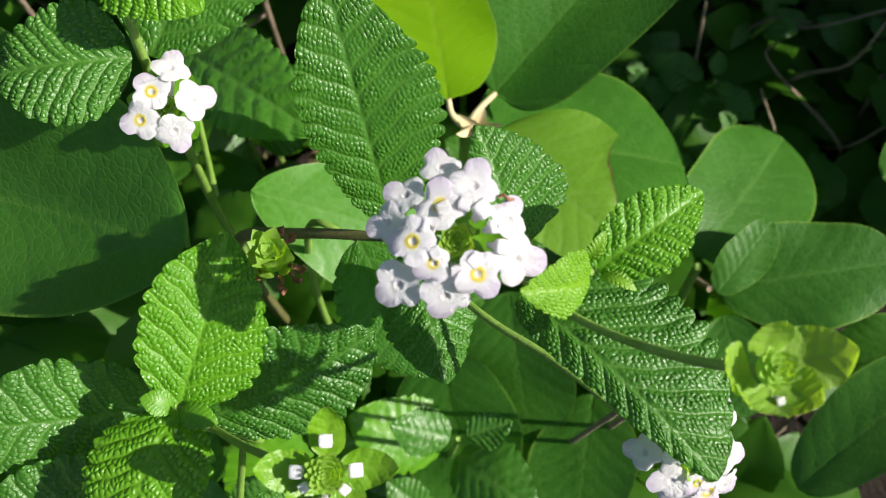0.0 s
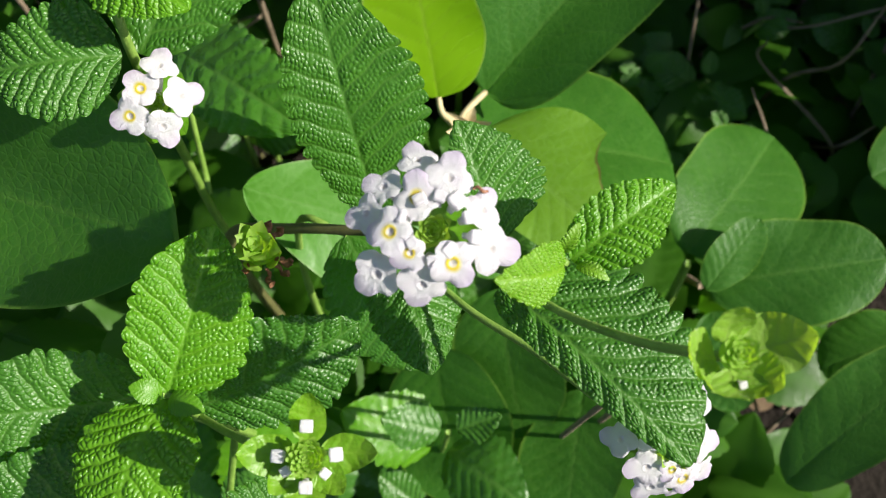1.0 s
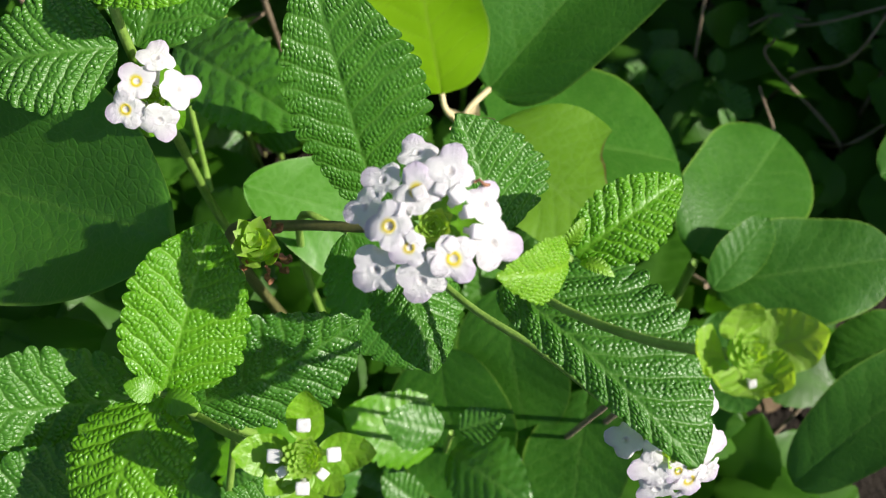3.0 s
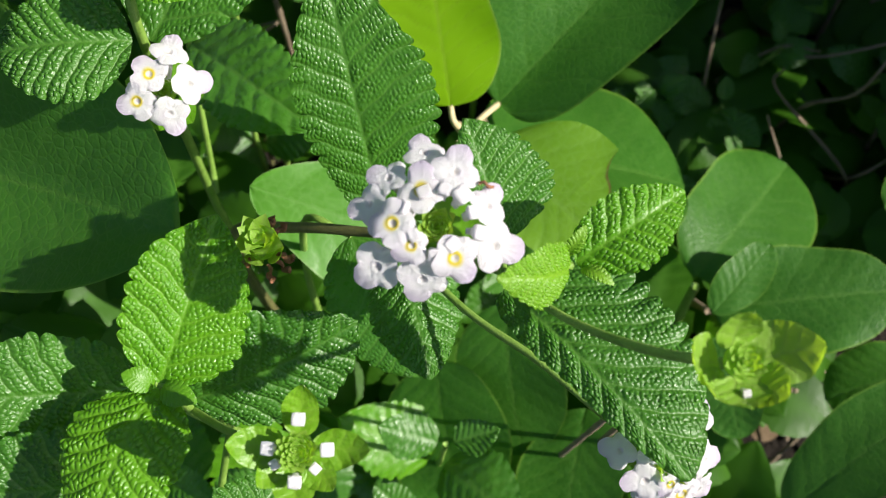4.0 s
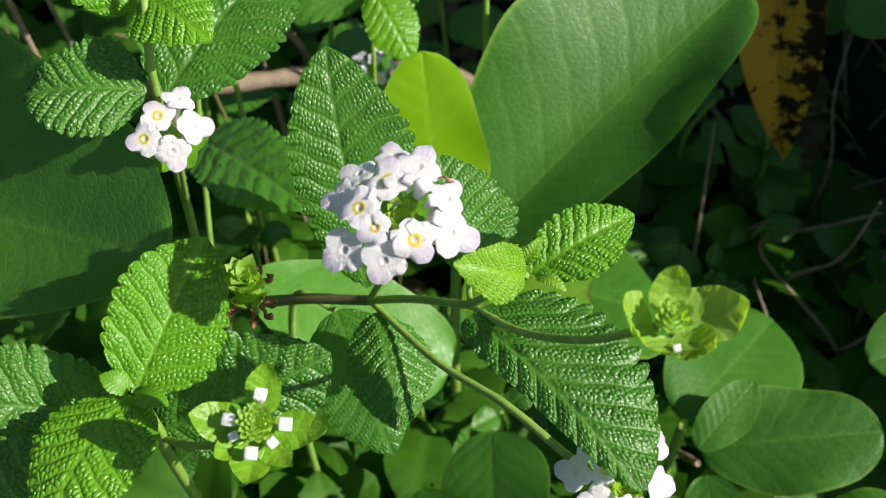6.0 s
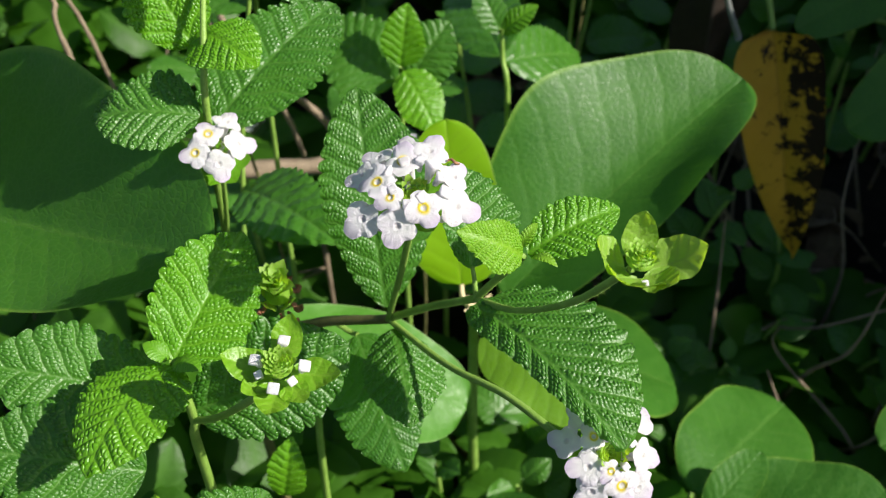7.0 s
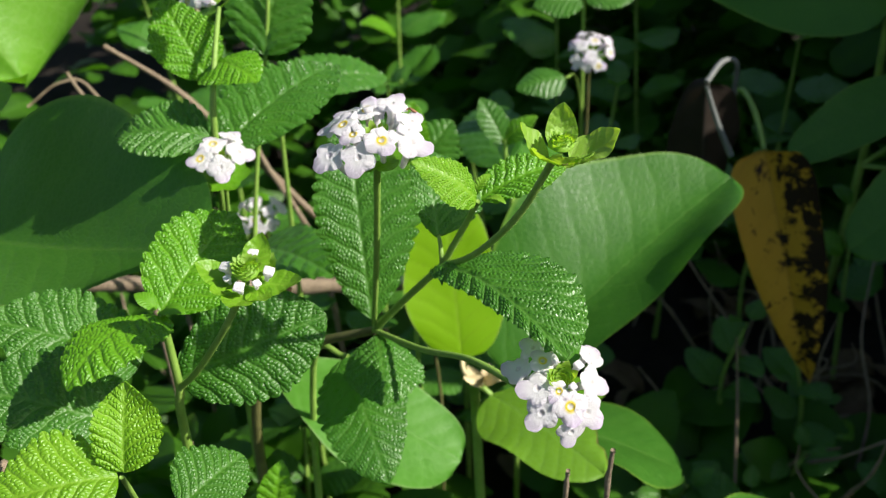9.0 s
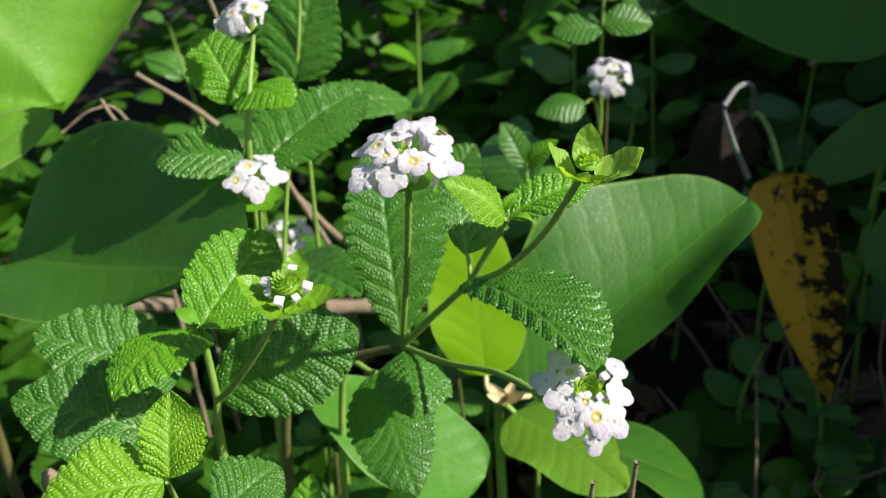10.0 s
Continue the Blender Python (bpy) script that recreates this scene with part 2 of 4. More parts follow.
def blade(length, wl, wr, shape="ovate", fold=0.0, arch=0.0, seed=1, nu=130, nv=56, teeth=0, tooth=0.09, bump=0.0004, veins=8, wave=0.02, slope=0.75, cup=0.0, droop=0.0, cell=0.0012, twist=0.0, smooth_veins=0.00012, crease=0.0008, quilt=0.0, torn=None, ragged=0.0, lobe=0.0):
    """A leaf blade along +y, its face towards +z: veins sunk, the skin puckered between them, a scalloped edge."""
    rng = np.random.RandomState(seed)
    ph = rng.rand(12) * 6.28
    a, b = SHAPES[shape]
    u = np.linspace(0, 1, nu + 1)[:, None]
    s = np.linspace(-1, 1, nv + 1)[None, :]
    v = np.sign(s) * (1 - (1 - np.abs(s)) ** 1.15)
    w = u ** a * (1 - u) ** b
    top = (a / (a + b)) ** a * (b / (a + b)) ** b
    w = np.maximum(w / top, 0.0015)
    half = np.where(v < 0, wl, wr)
    half = half * (1 + 0.06 * np.sin(5 * u + ph[0]) * np.sign(v) + 0.03 * np.sin(11 * u + ph[1]))
    scal = 0.0
    if teeth:
        scal = np.abs(np.sin(np.pi * teeth * (u + 0.12 * np.abs(v) * 0) + ph[2] * 0.2)) ** 0.42 - 0.6
        half = half * (1 + tooth * np.abs(v) ** 5 * scal * (0.8 + 0.4 * np.sin(23 * u + ph[3])) * np.sin(np.pi * np.clip(u * 1.02, 0, 1)) ** 0.3)
    gone = 0.0 * u * v
    if torn:
        k = np.clip(1 - ((u - torn[0]) / torn[1]) ** 2, 0, 1) ** 0.5
        nib = 1 + 0.06 * np.sin(27 * u + ph[4]) + 0.03 * np.sin(61 * u + ph[5])
        half = np.where(v < 0, half * (1 - torn[2] * k * nib), half)
        gone = np.where(v < 0, k > 0.05, False) * 1.0
    if ragged:
        half = half * (1 + ragged * np.abs(v) ** 4 * (np.sin(47 * u + ph[4]) + 0.7 * np.sin(103 * u + ph[5]) + 0.5 * np.sin(211 * u)))
    x = v * w * half
    y = u * length - lobe * np.clip(v, 0, 1) ** 0.8 * (1 - u) ** 4
    ax = np.abs(x)
    hw = max(wl, wr)
    # side veins run forward and curve in towards the edge
    p = (y - slope * ax * (1.15 - 0.35 * ax / hw)) / length * veins + 0.05 * np.sin(14 * ax / hw + ph[4]) + np.where(v < 0, 0.0, 0.27)
    fr = p - np.floor(p)
    dv = np.minimum(fr, 1 - fr) * length / veins
    inter = np.sin(np.pi * fr) ** 0.6
    rib = np.exp(-(ax / (0.00018 + 0.00016 * (1 - u) * min(1.0, length / 0.04))) ** 2)
    if bump > 0:
        rows = max(2, round(length / veins * 0.95 / (1.35 * cell)))
        groove = np.exp(-(ax / 0.0008) ** 2)
        wx = 0.14 * np.sin(y / cell * 0.9 + ph[10]) + 0.10 * np.sin(x / cell * 1.3 + ph[11])
        cells = pillows((ax * 1.25 + 0.3 * (y - slope * ax)) / cell + wx + 40.0 * (v < 0), p * rows + 0.12 * np.sin(ax / cell * 0.8 + ph[9]) * inter, seed)
        size_ = 0.85 + 0.2 * np.sin(ax / cell * 0.55 + ph[5]) * np.sin(y / cell * 0.45 + ph[10])
        h = inter * (0.2 + 0.8 * cells * size_) * (0.92 + 0.16 * np.sin(230 * x + ph[6]) * np.sin(310 * y + ph[7]))
        z = bump * h * (1 - 0.85 * groove)
    else:
        z = -smooth_veins * (np.exp(-(dv / 0.0009) ** 2) + 1.5 * rib) + quilt * np.sin(np.pi * fr) * np.clip(ax / hw * 3, 0, 1) + 0.25 * quilt * np.sin(900 * x + 300 * y + ph[6]) * np.sin(700 * y - 250 * x + ph[7])
    z = z + np.tan(radians(fold)) * (np.sqrt(ax ** 2 + crease ** 2) - crease)
    z = z + cup * ax ** 2 / hw
    z = z + arch * length * 4 * u * (1 - u) - droop * length * u ** 3
    z = z + wave * hw * (np.sin(7 * u + ph[8] + 2 * v) * np.abs(v) + 0.6 * np.sin(13 * u + ph[9]) * v ** 2 * np.sign(v))
    if teeth:
        z = z + 0.5 * tooth * hw * np.abs(v) ** 6 * scal - 0.05 * hw * np.abs(v) ** 6
    if twist:
        t = np.radians(twist) * (u - 0.5)
        x, z = x * np.cos(t) - z * np.sin(t), x * np.sin(t) + z * np.cos(t)
    vein = np.clip(np.maximum(np.exp(-(dv / 0.00036) ** 2) * (0.75 if bump > 0 else 0.6), rib), 0, 1)
    P = np.stack(np.broadcast_arrays(x, y, z), -1).reshape(-1, 3)
    return P, grid_faces(nu, nv), {"vein": np.broadcast_to(vein, (nu + 1, nv + 1)), "rim": np.broadcast_to(np.abs(v) * (np.where(gone > 0, 1.03, 0.93) if torn else 1.0), (nu + 1, nv + 1))}


LEAF_SEED = [10]


def leaf(parent, base, tip, up, wl, wr=None, mat=None, label="", name="leaf", **kw):
    base, tip = Vector(base), Vector(tip)
    LEAF_SEED[0] += 1
    kw.setdefault("seed", LEAF_SEED[0])
    P, F, A = blade((tip - base).length, wl, wl if wr is None else wr, **kw)
    ob = new(name, mesh_from(name, P, F, mat or M_LEAF, A))
    ob.matrix_basis = axes(base, tip - base, up)
    if label:
        ob["label"] = label
    return put(ob, parent) if parent else ob


def lantana_leaf(parent, base, tip, up, wl, wr=None, mat=None, fine=True, label="", **kw):
    L = (Vector(tip) - Vector(base)).length
    kw.setdefault("teeth", int(max(11, min(17, L / 0.0031))))
    kw.setdefault("veins", 8)
    kw.setdefault("bump", 0.00110 if L > 0.026 else 0.00080)
    kw.setdefault("tooth", min(0.16, 0.0025 / wl))
    kw.setdefault("cell", 0.0011 if L > 0.026 else 0.0009)
    kw.setdefault("nu", 230 if fine else 80)
    kw.setdefault("nv", 130 if fine else 36)
    return leaf(parent, base, tip, up, wl, wr, mat or M_LEAF, label, **kw)


def broad_leaf(parent, base, tip, up, wl, wr=None, mat=None, label="", **kw):
    kw.setdefault("shape", "oval")
    kw.setdefault("bump", 0.0)
    kw.setdefault("nu", 64)
    kw.setdefault("nv", 40)
    kw.setdefault("veins", 9)
    kw.setdefault("slope", 0.9)
    kw.setdefault("wave", 0.05)
    kw.setdefault("crease", 0.004)
    kw.setdefault("quilt", 0.0005 * (Vector(tip) - Vector(base)).length)
    return leaf(parent, base, tip, up, wl, wr, mat or M_BROAD, label, **kw)


def tube_mesh(name, pts, r0, r1, mat, sides=10, sub=6, wob=0.0, seed=3, hairs=0):
    rng = np.random.RandomState(seed)
    pts = [Vector(p) for p in pts]
    ext = [pts[0] * 2 - pts[1]] + pts + [pts[-1] * 2 - pts[-2]]
    path = []
    for i in range(1, len(ext) - 2):
        a, b, c, d = ext[i - 1:i + 3]
        for k in range(sub):
            t = k / sub
            path.append(0.5 * ((2 * b) + (c - a) * t + (2 * a - 5 * b + 4 * c - d) * t * t + (3 * b - a - 3 * c + d) * t ** 3))
    path.append(pts[-1])
    n = len(path)
    V = []
    side = None
    for i, p in enumerate(path):
        tan = (path[min(i + 1, n - 1)] - path[max(i - 1, 0)]).normalized()
        if side is None:
            side = tan.orthogonal().normalized()
        side = (side - tan * side.dot(tan)).normalized()
        up = tan.cross(side)
        r = r0 + (r1 - r0) * i / (n - 1)
        r *= 1 + wob * (rng.rand() - 0.5)
        for k in range(sides):
            t = 2 * math.pi * k / sides
            rr = r * (1 + 0.08 * math.cos(4 * t))
            V.append(p + side * (rr * math.cos(t)) + up * (rr * math.sin(t)))
    o = path[0].copy()
    F = grid_faces(n - 1, sides, True).tolist()
    for k in range(hairs):
        i = rng.randint(1, n - 1)
        j = rng.randint(sides)
        p = V[i * sides + j]
        out = (p - path[i]).normalized()
        tan = (path[i + 1] - path[i - 1]).normalized()
        p = p + tan * (rng.uniform(-0.5, 0.5) * (path[i + 1] - path[i - 1]).length * 0.5)
        w, h = 0.00005, rng.uniform(0.0003, 0.0007)
        q = out.cross(tan)
        c = len(V)
        V += [p + tan * w - out * 1e-4, p - tan * w + q * w - out * 1e-4, p - tan * w - q * w - out * 1e-4, p + out * h + tan * rng.uniform(0, 0.0003)]
        F += [[c, c + 1, c + 3], [c + 1, c + 2, c + 3], [c + 2, c, c + 3]]
    V = [tuple(v - o) for v in V]
    F.append(list(range(sides))[::-1])
    F.append(list(range((n - 1) * sides, n * sides)))
    return o, mesh_from(name, V, F, mat)


def stem(parent, pts, r0, r1, mat=None, name="stem", sides=10, wob=0.05, label="", hairs=0):
    o, me = tube_mesh(name, pts, r0, r1, mat or M_STEM, sides, 6, wob, 3, hairs)
    ob = new(name, me)
    ob.matrix_basis = Matrix.Translation(o)
    if label:
        ob["label"] = label
    return put(ob, parent) if parent else ob


# ---- flowers ----
def floret_mesh(seed, eye):
    """One floret, its face towards +z, unit size: four rounded lobes, the lip along +x the largest, round a sunken throat, and the tube below."""
    rng = np.random.RandomState(seed)
    ph = rng.rand(8) * 6.28
    nr, nt = 15, 72
    r = np.concatenate([np.linspace(0.0, 0.22, 7), np.linspace(0.3, 1, nr - 6)])[:, None]
    t = np.linspace(0, 2 * np.pi, nt, endpoint=False)[None, :]
    R = np.full(t.shape, 0.46)
    for ang, dist, rad in ((0.0, 0.54, 0.48), (1.62, 0.42, 0.44), (-1.62, 0.42, 0.44), (3.14, 0.38, 0.42)):
        ang, dist, rad = ang + rng.uniform(-0.14, 0.14), dist * rng.uniform(0.94, 1.06), rad * rng.uniform(0.94, 1.06)
        q = rad ** 2 - (dist * np.sin(t - ang)) ** 2
        R = np.maximum(R, np.where((q > 0) & (np.cos(t - ang) > 0), dist * np.cos(t - ang) + np.sqrt(np.maximum(q, 0)), 0))
    R = (np.roll(R, 1, 1) + 2 * R + np.roll(R, -1, 1)) / 4 * (1 + 0.012 * np.sin(13 * t + ph[4]))
    deep = np.clip((0.82 - R) / 0.3, 0, 1)
    k = np.clip((r - 0.15) / 0.85, 0, 1)
    rad = r * (1 + k * (R - 1))
    z = -0.08 * np.clip(1 - r / 0.14, 0, 1) ** 0.8 + 0.035 * np.exp(-((r - 0.19) / 0.05) ** 2)
    z = z + 0.05 * np.sin(np.pi * np.clip(k, 0, 1)) - 0.03 * k ** 3 - 0.12 * k * deep ** 2
    z = z + 0.10 * k ** 2 * np.sin(2 * t + ph[2]) + 0.06 * k * np.sin(t + ph[5]) + 0.06 * k ** 2 * np.sin(3 * t + ph[6]) + 0.020 * k ** 2 * np.sin(9 * t + ph[3]) + 0.012 * k * np.sin(21 * t + ph[7])
    x, y = rad * np.cos(t), rad * np.sin(t)
    V = np.stack(np.broadcast_arrays(x, y, z), -1).reshape(-1, 3)
    F = grid_faces(nr, nt, True)
    e = eye * np.exp(-((r - 0.20 - 0.03 * np.cos(t)) / 0.085) ** 4) + 0 * t
    th = np.clip(1.6 - r / 0.10, 0, 1) * 0.6 + 0 * t
    lip = np.clip(k, 0, 1) ** 1.1 * (0.95 * np.clip(np.cos(t), 0, 1) ** 1.5 + 0.25 * np.abs(np.sin(t)) ** 2)
    zs = np.array([-0.05, -0.5, -1.2, -1.9])[:, None]
    rr = np.array([0.24, 0.20, 0.17, 0.14])[:, None]
    tt = np.linspace(0, 2 * np.pi, 12, endpoint=False)[None, :]
    T = np.stack(np.broadcast_arrays(rr * np.cos(tt), rr * np.sin(tt), zs), -1).reshape(-1, 3)
    F = np.concatenate([F, grid_faces(3, 12, True)[:, ::-1] + len(V)])
    ext = np.zeros(len(T))
    return mesh_from("floret", np.concatenate([V, T]), F, M_PETAL, {"eye": np.concatenate([np.clip(e, 0, 1).ravel(), ext]), "throat": np.concatenate([th.ravel(), ext]), "lip": np.concatenate([lip.ravel(), ext])})


FLORETS = {(e, i): floret_mesh(50 + i + 10 * e, e) for e in (0, 1) for i in range(4)}


def box_bud_mesh():
    """An unopened floret: a swollen four-cornered cap on its tube."""
    bm = bmesh.new()
    rings = ((0.0, 0.42), (0.6, 0.5), (1.1, 0.95), (1.36, 1.04), (1.46, 0.86), (1.42, 0.5))
    prev = None
    for z, r in rings:
        vs = []
        for k in range(16):
            t = 2 * math.pi * k / 16
            c = max(abs(math.cos(t)), abs(math.sin(t)))
            q = r * (0.5 / c * 0.75 + 0.5 * 0.25)
            vs.append(bm.verts.new((q * math.cos(t), q * math.sin(t), z)))
        if prev:
            for k in range(16):
                bm.faces.new((prev[k], prev[(k + 1) % 16], vs[(k + 1) % 16], vs[k]))
        prev = vs
    bm.faces.new(prev)
    me = bpy.data.meshes.new("unopened_floret")
    bm.to_mesh(me)
    bm.free()
    me.materials.append(M_PETAL)
    me.polygons.foreach_set("use_smooth", np.ones(len(me.polygons), dtype=bool))
    return me


BOXBUD = box_bud_mesh()


def scales_mesh(name, radius, height, count, size, seed, mat, spread_=1.0, cup=False):
    """A dome of overlapping pointed scales in a spiral, round a solid core."""
    rng = np.random.RandomState(seed)
    Vs, Fs, ve, ri = [], [], [], []
    off = 0
    nu, nv = 10, 10
    uu = np.linspace(0, 1, nu + 1)[:, None] * np.pi / 2
    tt = np.linspace(0, 2 * np.pi, nv + 6, endpoint=False)[None, :]
    core = np.stack(np.broadcast_arrays(radius * 0.8 * np.cos(uu) * np.cos(tt), radius * 0.8 * np.cos(uu) * np.sin(tt), (-0.6 if cup else 0.8) * height * np.sin(uu) - (height if cup else 0)), -1).reshape(-1, 3)
    Vs.append(core)
    Fs.append(grid_faces(nu, nv + 6, True))
    ve.append(np.zeros(len(core)))
    ri.append(np.zeros(len(core)))
    off = len(core)
    for i in range(count):
        f = (i + 0.5) / count
        ang = i * 2.39996
        el = radians(88) * (1 - f) ** 0.75
        sz = size * (0.55 + 0.6 * f) * (0.9 + 0.2 * rng.rand())
        P, F, A = blade(sz, sz * 0.36, sz * 0.36, "ovate", 18, 0.22, seed + i, 8, 6, 0, bump=0.0, veins=4, smooth_veins=0.0, wave=0.0)
        c = Vector((radius * math.cos(el) * math.cos(ang), radius * math.cos(el) * math.sin(ang), height * math.sin(el))) * 0.86
        outw = Vector((math.cos(ang), math.sin(ang), 0))
        along = outw * (math.sin(el) * 0.15 + 0.55 * spread_ * f) + Vector((0, 0, 1)) * (0.9 - 0.3 * f)
        if el > radians(60):
            along = Vector((0, 0, 1)) + outw * 0.25
        if cup:
            c = Vector((radius * f ** 0.6 * math.cos(ang), radius * f ** 0.6 * math.sin(ang), height * (f - 0.9)))
            along = Vector((0, 0, 1)) - outw * (0.45 - 0.7 * f)
        inward = -outw * 0.9 + Vector((0, 0, 0.4))
        m = axes(c - along.normalized() * sz * 0.25, along, inward)
        R = np.array(m.to_3x3())
        Vs.append(P @ R.T + np.array(m.translation))
        Fs.append(F + off)
        ve.append(A["vein"].ravel())
        ri.append(A["rim"].ravel())
        off += len(P)
    return mesh_from(name, np.concatenate(Vs), np.concatenate(Fs), mat, {"vein": np.concatenate(ve), "rim": np.concatenate(ri)})


def basis(center, axis, xdir=(1, 0, 0)):
    z = Vector(axis).normalized()
    x = (Vector(xdir) - z * Vector(xdir).dot(z)).normalized()
    y = z.cross(x)
    return Matrix.Translation(center) @ Matrix((x, y, z)).transposed().to_4x4()


def face_on(place, normal, roll):
    z = Vector(normal).normalized()
    ref = Vector((1, 0, 0))
    x = (ref - z * ref.dot(z)).normalized()
    y = z.cross(x)
    return Matrix.Translation(place) @ Matrix((x, y, z)).transposed().to_4x4() @ Matrix.Rotation(roll, 4, "Z")


def flower_head(parent, center, axis, florets, buds=(), core=(0.0045, 0.005, 26, 0.0032), sink=0.006, xdir=(1, 0, 0), bracts=6, label="", bract_len=0.009, seed=7, radius=0.0135):
    """A round head: green scaly heart, florets (x, y in mm, size in mm, eye, roll, tilt) on a dome, unopened florets, bracts below."""
    rng = np.random.RandomState(seed)
    M = basis(center, axis, xdir)
    head = new("flower_head", scales_mesh("flower_head", core[0], core[1], core[2], core[3], seed, M_BRACT, 1.0, True))
    head.matrix_basis = M @ Matrix.Translation((0, 0, -sink))
    if label:
        head["label"] = label
    put(head, parent)
    H = parent.matrix_basis @ head.matrix_basis
    for i, (x, y, size, eye, roll, tilt) in enumerate(florets):
        x, y, size = x / 1000, y / 1000, size / 1000
        rho = math.hypot(x, y)
        z = math.sqrt(max(radius ** 2 - min(rho, radius * 0.98) ** 2, 0)) - radius
        z = z * 0.8 + rng.uniform(-0.0006, 0.0006)
        a = radians(tilt)
        d = Vector((x, y, 0)).normalized() if rho > 1e-6 else Vector((1, 0, 0))
        nrm = d * math.sin(a) + Vector((0, 0, math.cos(a)))
        ob = new("floret", FLORETS[(1 if eye else 0, i % 4)])
        ob.matrix_basis = M @ face_on((x, y, z), nrm, radians(roll)) @ Matrix.Scale(size / 2, 4)
        ob.parent = head
        ob.matrix_basis = H.inverted() @ ob.matrix_basis
        if eye:
            ob["label"] = "white floret with a yellow ring"
    for x, y, size, tilt in buds:
        x, y, size = x / 1000, y / 1000, size / 1000
        rho = math.hypot(x, y)
        a = radians(tilt)
        d = Vector((x, y, 0)).normalized()
        ob = new("unopened_floret", BOXBUD)
        zz = 0.0 if sink > 0.004 else 0.0008
        ob.matrix_basis = M @ face_on((x, y, zz - rho * 0.25 - size * 1.0), d * math.sin(a) + Vector((0, 0, math.cos(a))), math.atan2(y, x)) @ Matrix.Scale(size, 4)
        ob.parent = head
        ob.matrix_basis = H.inverted() @ ob.matrix_basis
    low_ = -max(sink, 0.0062) - 0.004
    for k in range(bracts):
        ang = 2 * math.pi * (k + 0.3 * rng.rand()) / bracts
        b0 = M @ Vector((0.002 * math.cos(ang), 0.002 * math.sin(ang), low_))
        b1 = M @ Vector(((0.002 + bract_len * 0.62) * math.cos(ang), (0.002 + bract_len * 0.62) * math.sin(ang), low_ + bract_len * 0.12))
        n = M.to_3x3() @ Vector((-math.cos(ang) * 0.3, -math.sin(ang) * 0.3, 1))
        ob = leaf(None, b0, b1, n, bract_len * 0.3, None, M_YOUNG, "", "bract", nu=16, nv=10, bump=0.0, veins=5, wave=0.0, arch=-0.1, smooth_veins=0.0001)
        ob.matrix_basis = H.inverted() @ ob.matrix_basis
        ob.parent = head
    return head


def ring_florets(seed, inner=4, outer=7, r1=4.6, r2=9.6, size=8.4, eyes=0.6):
    rng = np.random.RandomState(seed)
    out = []
    for cnt, r, tilt, e in ((inner, r1, 16, eyes), (outer, r2, 50, eyes * 0.3)):
        o = rng.rand() * 360
        for k in range(cnt):
            a = radians(o + 360 * (k + 0.25 * rng.uniform(-1, 1)) / cnt)
            rr = r * rng.uniform(0.9, 1.1)
            out.append((rr * math.cos(a), rr * math.sin(a), size * rng.uniform(0.9, 1.15), rng.rand() < e, math.degrees(a) + rng.uniform(-60, 60), tilt * rng.uniform(0.8, 1.2)))
    return out


def leafy_bud(parent, center, axis, bracts, buds, xdir=(1, 0, 0), dome=(0.0042, 0.0042, 34, 0.003), label="", seed=11, mat=None):
    """A young head: a dome of scales, leaf-like bracts (angle, length, half-width in mm, lift) round it, white unopened florets."""
    M = basis(center, axis, xdir)
    head = new("flower_bud", scales_mesh("flower_bud", dome[0], dome[1], dome[2], dome[3], seed, M_BRACT, 0.45))
    head.matrix_basis = M
    if label:
        head["label"] = label
    put(head, parent)
    H = parent.matrix_basis @ head.matrix_basis
    for ang, L, w, lift in bracts:
        a = radians(ang)
        d = Vector((math.cos(a), math.sin(a), 0))
        b0 = M @ (d * 0.002 + Vector((0, 0, -0.003)))
        up = radians(lift)
        b1 = b0 + M.to_3x3() @ (d * (L / 1000 * math.cos(up)) + Vector((0, 0, L / 1000 * math.sin(up))))
        n = M.to_3x3() @ (Vector((0, 0, math.cos(up))) - d * math.sin(up))
        ob = leaf(None, b0, b1, n, w / 1000, None, mat or M_BRACT, "", "bract", nu=44, nv=28, bump=0.00026, cell=0.0008, veins=5, wave=0.07, arch=-0.14, fold=14, teeth=0)
        ob.matrix_basis = H.inverted() @ ob.matrix_basis
        ob.parent = head
    for ang, r, size, tilt in buds:
        a = radians(ang)
        d = Vector((math.cos(a), math.sin(a), 0))
        t = radians(tilt)
        ob = new("unopened_floret", BOXBUD)
        ob.matrix_basis = M @ face_on(d * r / 1000 + Vector((0, 0, -0.0022)), d * math.sin(t) + Vector((0, 0, math.cos(t))), a) @ Matrix.Scale(size / 1000, 4)
        ob.parent = head
        ob.matrix_basis = H.inverted() @ ob.matrix_basis
    return head


# ---- ground ----
def ground_sheet():
    c = np.concatenate([-np.geomspace(60, 0.62, 24), np.linspace(-0.6, 1.6, 80), np.geomspace(1.65, 60, 24)])
    X, Y = np.meshgrid(c, c, indexing="ij")
    Z = 0.010 * np.sin(9 * X + 1) * np.sin(11 * Y + 2) + 0.006 * np.sin(31 * X) * np.sin(27 * Y + 1) + 0.003 * np.sin(71 * X + 3 * Y) 
    Z = Z * np.exp(-(X / 1.1) ** 2 - ((Y - 0.5) / 1.1) ** 2) - 0.012
    n = len(c) - 1
    return mesh_from("ground", np.stack([X, Y, Z], -1).reshape(-1, 3), grid_faces(n, n), M_SHADE_SOIL)


tagged(new("ground", ground_sheet()), "bare soil, coloured near black for the shade under the shrubs", "ground", kind="structure")

